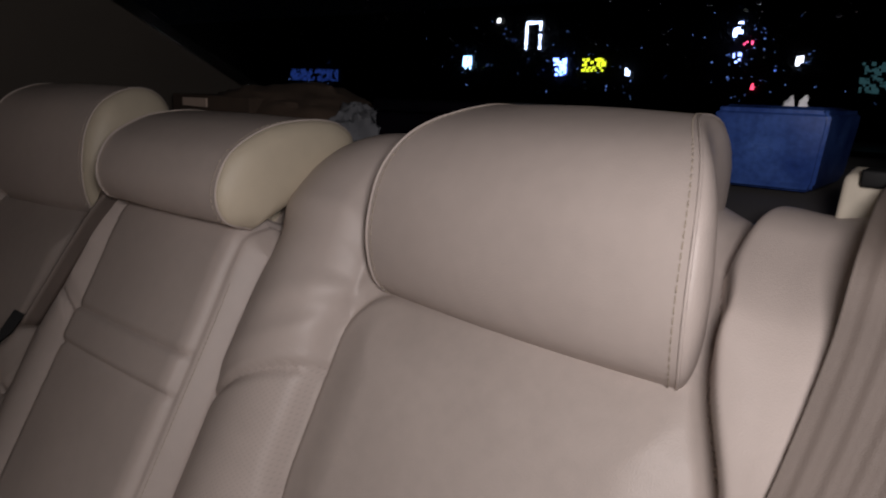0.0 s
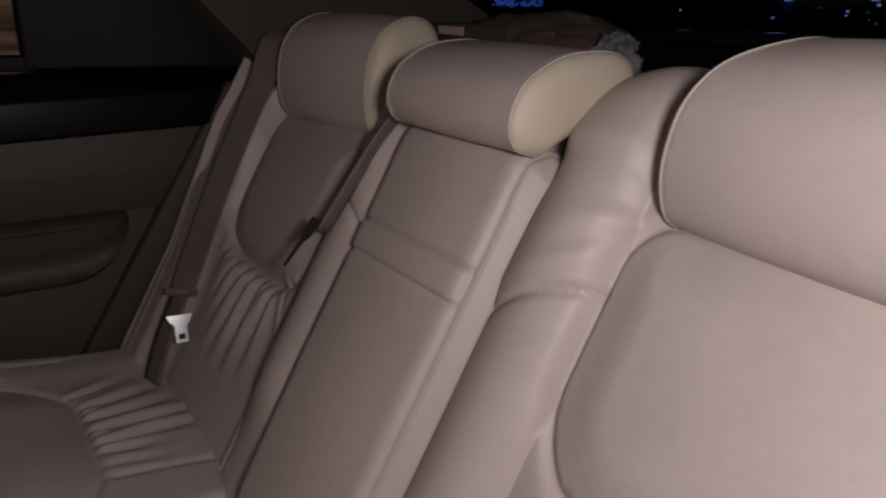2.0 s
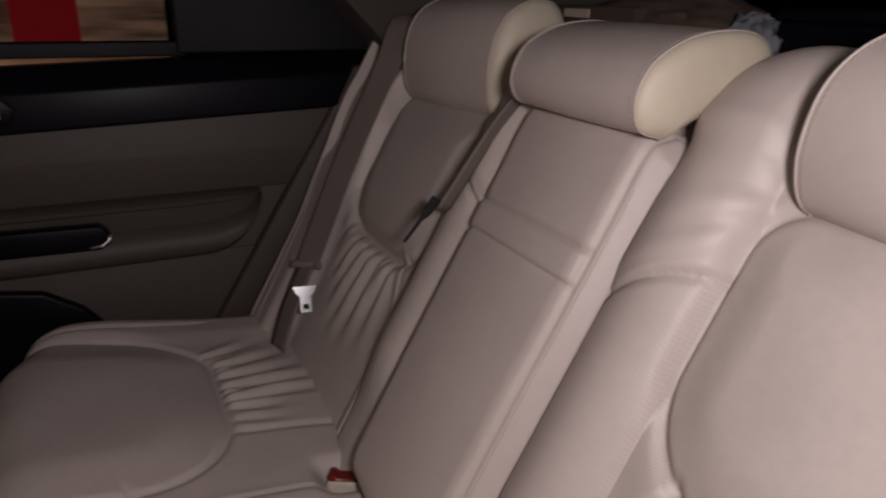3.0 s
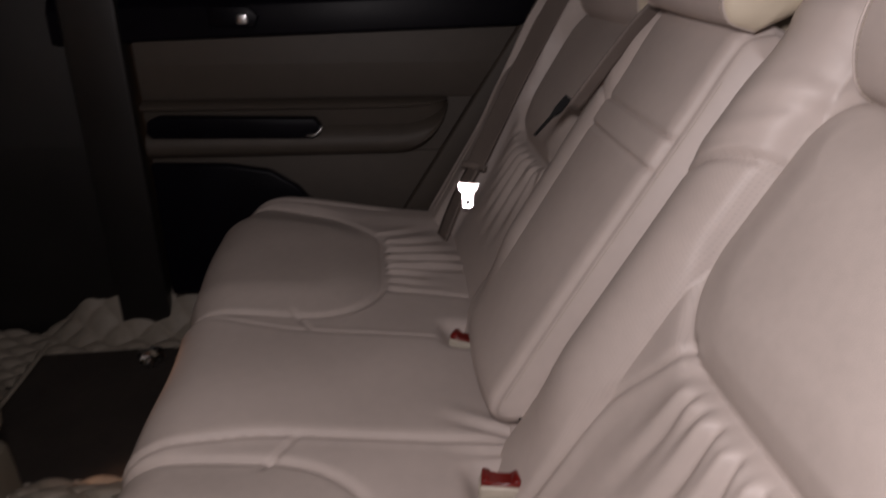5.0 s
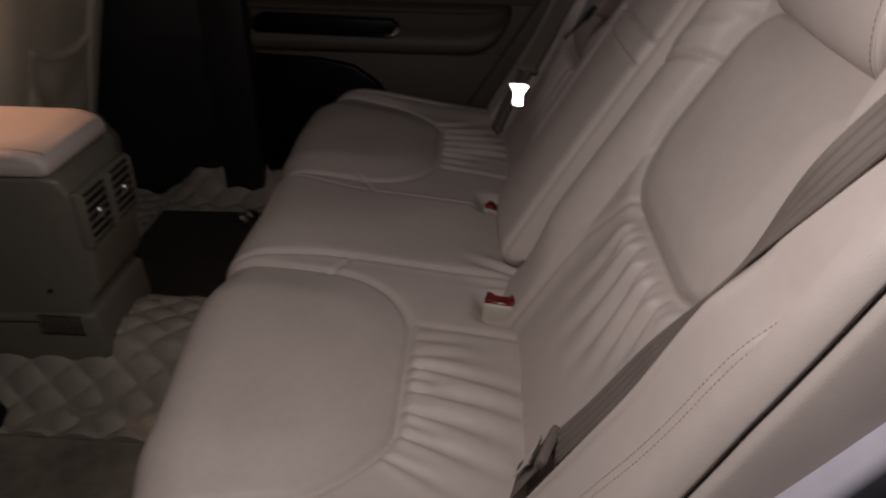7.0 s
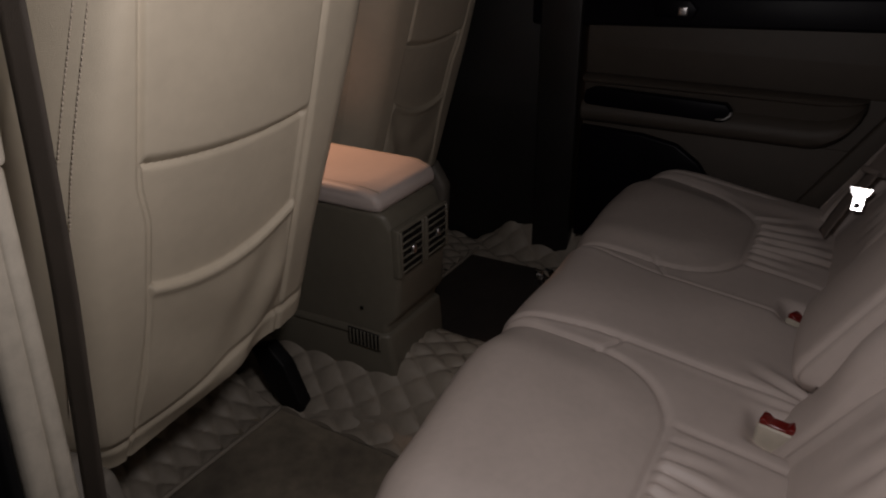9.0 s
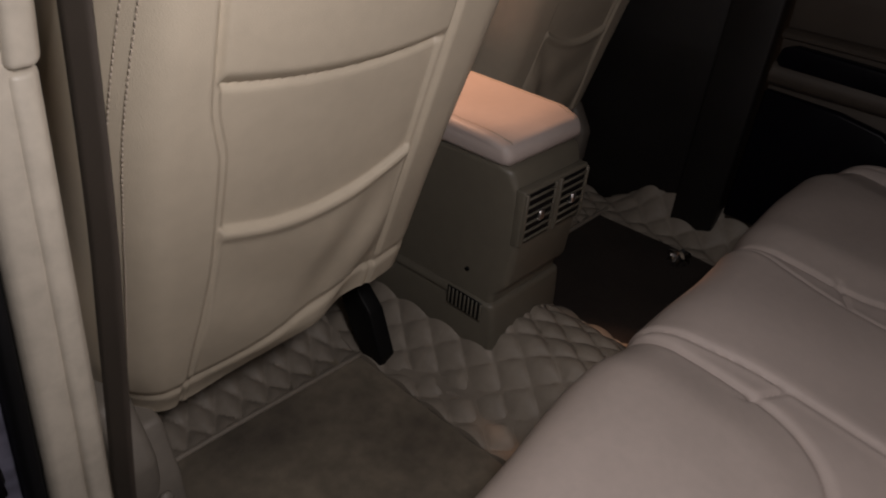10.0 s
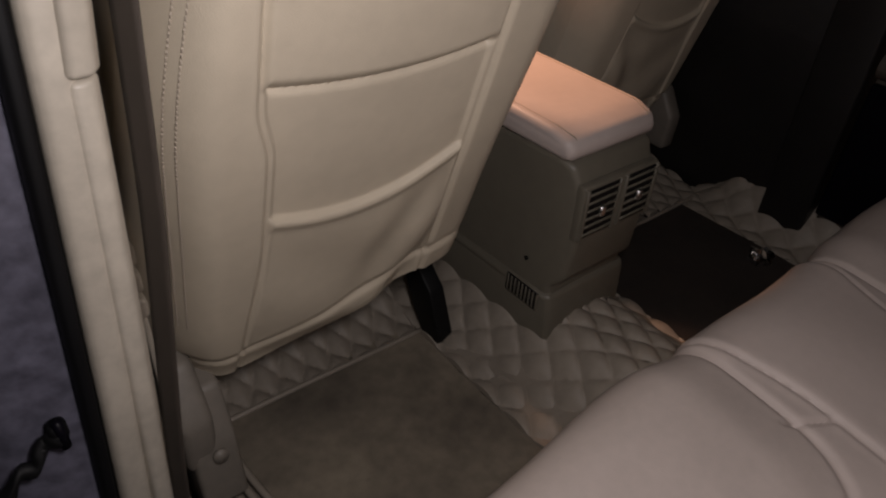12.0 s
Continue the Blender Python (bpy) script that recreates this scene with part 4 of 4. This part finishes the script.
belt(-1, "ribbed brown seat belt with chrome tongue against the far backrest", [(-0.560, 0.285, 0.862)] + lap([0.83, 0.76, 0.68, 0.60, 0.50, 0.435], [-0.552, -0.553, -0.553, -0.550, -0.534, -0.518], [0.056, 0.050, 0.046, 0.042, 0.036, 0.034]),
     lap([0.435, 0.36, 0.30], [-0.520, -0.512, -0.505], [0.034, 0.030, 0.020]))
cb = thing("centre_belt", "brown centre seat belt strip with dark tongue beside the armrest", "seat belt")
v, f = strap([tuple(p) for p in polyline([(-0.150, 0.215, 0.790), (-0.160, 0.175, 0.745), (-0.166, 0.120, 0.665), (-0.172, 0.100, 0.632)], 20)], (0.5, -0.8, 0.3), 0.030, 0.002, 0)
put("webbing", v, f, WEB, cb)
part("tongue", prism([(-0.009, 0.010), (0.009, 0.010), (0.008, -0.018), (0.003, -0.030), (0.002, -0.072), (-0.003, -0.072), (-0.004, -0.030), (-0.008, -0.018)], "y", -0.0025, 0.0025, 0.001, 1), RUBBER, cb, "dark plastic belt tongue").matrix_world = Matrix.Translation((-0.176, 0.088, 0.640)) @ Matrix.Rotation(radians(40), 4, "Z") @ Matrix.Rotation(radians(28), 4, "Y") @ Matrix.Rotation(radians(-32), 4, "X") @ Matrix.Diagonal((0.7, 1, 0.85, 1))
cb.location = (0.012, -0.022, 0.012)
for bx, turn, sink, lab in ((0.186, 80, 0.004, "cream belt buckle with red release button"), (-0.138, 62, 0.019, "cream belt buckle with red button beside the far cushion")):
    bk = thing("belt_buckle", lab, "belt buckle", "belt buckles")
    m = Matrix.Translation((bx + 0.006, -0.070, 0.299 - sink)) @ Matrix.Scale(1.28, 4) @ Matrix.Rotation(radians(turn), 4, "Z") @ Matrix.Rotation(radians(-4), 4, "X")
    part("case", box((-0.019, -0.011, -0.045), (0.019, 0.011, 0.016), 0.004, m), TRIM, bk)
    bt = prism([(-0.017, 0.012), (-0.017, 0.0215), (-0.011, 0.0215), (-0.008, 0.018), (0.008, 0.018), (0.011, 0.0215), (0.017, 0.0215), (0.017, 0.012)], "y", -0.0085, 0.0085, 0.001, 1)
    bmesh.ops.transform(bt, matrix=m, verts=bt.verts)
    part("button", bt, RED, bk, "red release button")
hb = thing("front_seat_belt", "dark brown front seat belt hanging along the pillar", "seat belt")
v, f = strap([tuple(p) for p in polyline([(0.668, -0.690, 1.12), (0.681, -0.695, 0.86), (0.696, -0.700, 0.62), (0.711, -0.705, 0.46), (0.727, -0.710, 0.29), (0.735, -0.725, 0.10)], 30)], [(0.55 - 0.006 * k, -0.83 - 0.003 * k, 0) for k in range(30)], 0.026, 0.0014, 0)
put("webbing", v, f, WEB_FRONT, hb)
fm = bpy.data.objects["floor_mat"]
for k in range(3):
    v, f = tube([tuple(p) for p in polyline([(0.600 + 0.016 * k, -0.945, 0.012), (0.612 + 0.014 * k, -0.88, 0.016), (0.606 + 0.016 * k, -0.80, 0.014), (0.590 + 0.018 * k, -0.72, 0.010)], 24)], 0.006, 8)
    put("curled_edge", v, f, QUILT, fm)
sw = thing("seat_switch", "small pale seat adjuster knobs beside the front seat", "switch")
part("bracket", box((0.694, -0.862, 0.27), (0.702, -0.835, 0.53), 0.003), TRIM, sw)
for k in range(3):
    part("knob", box((0.694, -0.845, 0.40 + 0.036 * k), (0.712, -0.812, 0.428 + 0.036 * k), 0.007), TRIM, sw)
ac = thing("belt_anchor_cover", "taupe plastic belt anchor cover on the sill", "trim cover")
part("cover", prism([(-0.86, 0.02), (-0.785, 0.06), (-0.800, 0.17), (-0.830, 0.245), (-0.89, 0.25), (-0.89, 0.02)], "x", 0.630, 0.692, 0.008), TAUPE, ac)
v, f = tube([(0.658, -0.797, 0.150), (0.658, -0.790, 0.152)], 0.010, 16)
put("cap", v, f, TAUPE, ac)

# ---------- things on the shelf ----------
tb = thing("tissue_box", "translucent blue plastic tissue box on the shelf", "tissue box")
bm = bmesh.new()
ring = []
for z, g in ((0.833, 0.0), (0.838, 0.004), (0.89, 0.010), (0.899, 0.010), (0.903, 0.004)):
    lo = [(0.437 - g, 0.440 - g), (0.508 + g, 0.440 - g), (0.508 + g, 0.555 + g), (0.437 - g, 0.555 + g)]
    ring.append([bm.verts.new((x, y, z)) for x, y in lo])
for a, b in zip(ring, ring[1:]):
    for i in range(4):
        bm.faces.new((a[i], a[(i + 1) % 4], b[(i + 1) % 4], b[i]))
bm.faces.new(ring[0][::-1])
bm.faces.new(ring[-1])
bmesh.ops.bevel(bm, geom=[e for e in bm.edges], offset=0.003, segments=2, affect="EDGES")
part("case", bm, BLUE, tb)
rng = np.random.default_rng(5)
for k, (tx, ty) in enumerate(((0.470, 0.49), (0.484, 0.485))):
    G = np.zeros((8, 10, 3))
    for i in range(8):
        for j in range(10):
            a = (i / 7 - 0.5)
            G[i, j] = (tx + a * 0.009 * (1 - 0.05 * j) + 0.002 * rng.random(), ty + 0.006 * math.sin(5 * a + k) + 0.002 * rng.random(), 0.9005 + 0.0011 * j * (1 + 0.3 * math.sin(4 * a + k)))
    solid_sheet("tissue", G, (0, 0.001, 0), PAPER, tb, "white tissue tuft")


def crumple(name, label, category, centre, size, material, seed, detail=26, rough=0.25):
    """A soft, creased lump resting on its support."""
    bm = bmesh.new()
    bmesh.ops.create_uvsphere(bm, u_segments=detail * 2, v_segments=detail, radius=1)
    for v in bm.verts:
        p = v.co.copy()
        n = noise.noise(p * 1.4 + Vector((seed, 0, 0))) * 0.8 + abs(noise.noise(p * 3.4 + Vector((0, seed, 0)))) * 0.8 + noise.noise(p * 7 + Vector((0, 0, seed))) * 0.25
        p *= 1 + rough * n
        v.co = Vector((p.x * size[0], p.y * size[1], max(p.z * size[2], -0.25 * size[2])))
    bmesh.ops.translate(bm, vec=(centre[0], centre[1], centre[2] + 0.25 * size[2]), verts=bm.verts)
    ob = part(name, bm, material)
    tagged(ob, label, category)
    return ob


crumple("folded_jacket", "crumpled dark brown jacket lying on the rear shelf", "jacket", (-0.30, 0.545, 0.831), (0.20, 0.085, 0.060), FABRIC, 3)
tg = thing("cardboard_box", "small brown box with a pale label on the shelf", "box")
part("case", box((-0.50, 0.455, 0.832), (-0.28, 0.53, 0.886), 0.003), FABRIC, tg)
part("label", box((-0.462, 0.4515, 0.867), (-0.392, 0.4548, 0.881), 0.0006, None, 1), PALE, tg, "pale paper label")
crumple("plastic_wrapper", "crumpled clear plastic wrapper on the shelf", "wrapper", (-0.095, 0.50, 0.832), (0.042, 0.03, 0.034), FILM, 8, 22, 0.6)
db = thing("storage_box", "low black storage box on the rear shelf", "box")
part("body", box((-0.052, 0.493, 0.832), (0.197, 0.657, 0.876), 0.006), DARK, db)
part("lid", box((-0.055, 0.49, 0.877), (0.20, 0.66, 0.893), 0.006), DARK, db)
rt = thing("belt_outlet", "cream plastic belt outlet cover on the shelf corner", "belt outlet")
part("cover", prism([(0.300, 0.822), (0.318, 0.862), (0.345, 0.866), (0.40, 0.845), (0.40, 0.822)], "x", 0.552, 0.655, 0.005), TRIM, rt)
part("slot", box((0.563, 0.308, 0.855), (0.612, 0.330, 0.8665), 0.002), RUBBER, rt, "dark belt slot")
fo = crumple("foil_ball", "crumpled silver foil on the far floor mat", "foil", (-0.580, -0.705, 0.006), (0.026, 0.022, 0.020), FOIL, 4, 10, 0.9)

# ---------- night outside ----------
LIGHTS = [("street_sign", -18.7, 3.7, 0.9, 1.3, (0.75, 0.85, 1.0), 6), ("street_sign", -17.1, 2.2, 0.7, 0.8, (0.25, 0.40, 1.0), 8), ("shop_sign", -15.3, 2.3, 1.2, 0.6, (0.75, 0.80, 0.03), 2.5),
          ("street_lamp", -13.6, 2.0, 0.25, 0.35, (0.7, 0.8, 1.0), 8), ("street_lamp", -22.7, 2.4, 0.5, 0.7, (0.45, 0.75, 1.0), 6), ("street_sign", -8.95, 3.75, 0.35, 0.6, (0.55, 0.65, 1.0), 10),
          ("street_sign", -8.9, 2.55, 0.35, 0.5, (0.35, 0.45, 1.0), 6), ("tail_light", -8.2, 1.5, 0.25, 0.25, (1.0, 0.06, 0.12), 5), ("street_lamp", -6.5, 2.5, 0.25, 0.35, (0.9, 0.9, 0.9), 6),
          # The last entry imitates a teal patch of lit raindrops with glowing cells.
          ("lit_shopfront", -35.0, 1.6, 4.5, 0.7, (0.03, 0.07, 0.30), 0.6), ("street_lamp", -20.8, 4.45, 0.15, 0.15, (1, 1, 0.9), 6), ("street_sign", -8.5, 3.2, 0.4, 0.15, (1.0, 0.08, 0.2), 4), ("lit_shopfront", -3.6, 1.9, 1.5, 1.1, (0.10, 0.24, 0.24), 0.35)]
far = part("backdrop", box((-60, 30.4, -0.45), (20, 34, 5.2), 0.1), ASPHALT)
tagged(far, "dark unlit buildings across the night street", "building", kind="structure")
rng = np.random.default_rng(11)
WORDS = {"street_sign": "distant glowing blue-white sign in the night street", "shop_sign": "distant yellow lit shop sign at night", "street_lamp": "distant white street lamp at night", "tail_light": "distant red tail light", "lit_shopfront": "dim blue glow beyond the rain-covered rear window"}
for kind_, x, z, w, h, col, pw in LIGHTS:
    sign = thing(kind_, WORDS[kind_], kind_.replace("_", " "), "street lights")
    lit = glow("glow_" + kind_, col, pw)
    nx, nz = max(2, round(w / 0.11)), max(2, round(h / 0.11))
    part("backing", box((x - w / 2, 30.36, z - h / 2), (x + w / 2, 30.41, z + h / 2), 0.0), RUBBER, sign)
    for i in range(nx):
        for k in range(nz):
            edge = i in (0, nx - 1) or k == nz - 1
            if rng.random() < (0.45 if kind_ != "street_lamp" else 0.15) and not (kind_ == "street_sign" and w > 0.8 and edge):
                continue
            if kind_ == "street_sign" and w > 0.8 and not edge:
                continue
            cx, cz = x - w / 2 + w * (i + 0.5) / nx, z - h / 2 + h * (k + 0.5) / nz
            r = 0.055 * (0.6 + 0.8 * rng.random())
            part("lamp", box((cx - r, 30.30, cz - r), (cx + r, 30.36, cz + r), 0.0), lit, sign, smooth=False)
# Added glowing dots imitate the sparkle of street lights in raindrops.
sv, sf = [], []
for _ in range(150):
    kk = LIGHTS[rng.integers(len(LIGHTS))]
    x, z = kk[1] + rng.normal(0, 0.9), kk[2] + rng.normal(-0.1, 0.6)
    if not 0.3 < z < 5.1:
        continue
    r = 0.010 + 0.026 * rng.random() ** 3
    o = len(sv)
    sv += [(x - r, 30.37, z - r), (x + r, 30.37, z - r), (x + r, 30.37, z + r), (x - r, 30.37, z + r), (x - r, 30.39, z - r), (x + r, 30.39, z - r), (x + r, 30.39, z + r), (x - r, 30.39, z + r)]
    sf += [(o, o + 1, o + 2, o + 3), (o + 7, o + 6, o + 5, o + 4), (o, o + 4, o + 5, o + 1), (o + 1, o + 5, o + 6, o + 2), (o + 2, o + 6, o + 7, o + 3), (o + 3, o + 7, o + 4, o)]
tw = put("rain_sparkles", sv, sf, glow("glow_small", (0.25, 0.42, 1.0), 0.9), smooth=False)
tagged(tw, "tiny glowing dots imitating street lights that sparkle in the rain", "city lights", kind="stuff")
# rain on the outside of the rear window
dv, df = [], []
for _ in range(1600):
    f, x = rng.random() ** 0.8, rng.uniform(-0.58, 0.58)
    y, z = 0.80 - 0.59 * f, 0.8365 + 0.3125 * f
    r = 0.0007 + 0.0020 * rng.random() ** 4
    o = len(dv)
    dv += [(x + r * math.cos(a), y + 1.25 * r * math.sin(a), z - 0.65 * r * math.sin(a)) for a in np.linspace(0, 2 * math.pi, 8, endpoint=False)]
    dv += [(x + 0.5 * r * math.cos(a), y + 0.4 * r + 0.6 * r * math.sin(a), z + 0.6 * r - 0.3 * r * math.sin(a)) for a in np.linspace(0, 2 * math.pi, 8, endpoint=False)]
    df += [(o + k, o + (k + 1) % 8, o + 8 + (k + 1) % 8, o + 8 + k) for k in range(8)]
    df += [tuple(o + 8 + k for k in range(8)), tuple(o + 7 - k for k in range(8))]
drops = put("raindrops", dv, df, WATER)
tagged(drops, "raindrops on the outside of the rear window", "raindrops", kind="stuff")
# The wall emits the warm light that would fall on it, in uneven bands.
WALL_GLOW = glow("lit_wall_glow", (0.30, 0.15, 0.08), 0.20)
nt = WALL_GLOW.node_tree
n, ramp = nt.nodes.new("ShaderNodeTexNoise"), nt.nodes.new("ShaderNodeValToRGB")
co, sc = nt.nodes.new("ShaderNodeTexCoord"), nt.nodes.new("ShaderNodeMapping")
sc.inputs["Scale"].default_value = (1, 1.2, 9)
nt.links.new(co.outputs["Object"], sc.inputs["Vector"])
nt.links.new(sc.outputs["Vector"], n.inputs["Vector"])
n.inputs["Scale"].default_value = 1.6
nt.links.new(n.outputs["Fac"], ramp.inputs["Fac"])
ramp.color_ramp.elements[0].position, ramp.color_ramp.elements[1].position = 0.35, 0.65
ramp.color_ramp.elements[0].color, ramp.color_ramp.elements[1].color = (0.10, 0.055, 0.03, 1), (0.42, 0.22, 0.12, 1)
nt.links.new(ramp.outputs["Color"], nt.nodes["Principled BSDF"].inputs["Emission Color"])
wall = part("backdrop", box((-3.4, -3.0, -0.45), (-3.3, 0.05, 1.4), 0.01), WALL_GLOW)
tagged(wall, "wall outside the side window, its warm light by emission", "wall", kind="structure")
# Glowing box added for a red glow outside, its source unknown.
sg = part("shop_sign", box((-3.302, -0.62, 0.60), (-3.25, -0.34, 1.1), 0.005), glow("red_glow", (0.40, 0.012, 0.015), 0.16))
tagged(sg, "dim red glow outside the side window", "sign", "street lights")
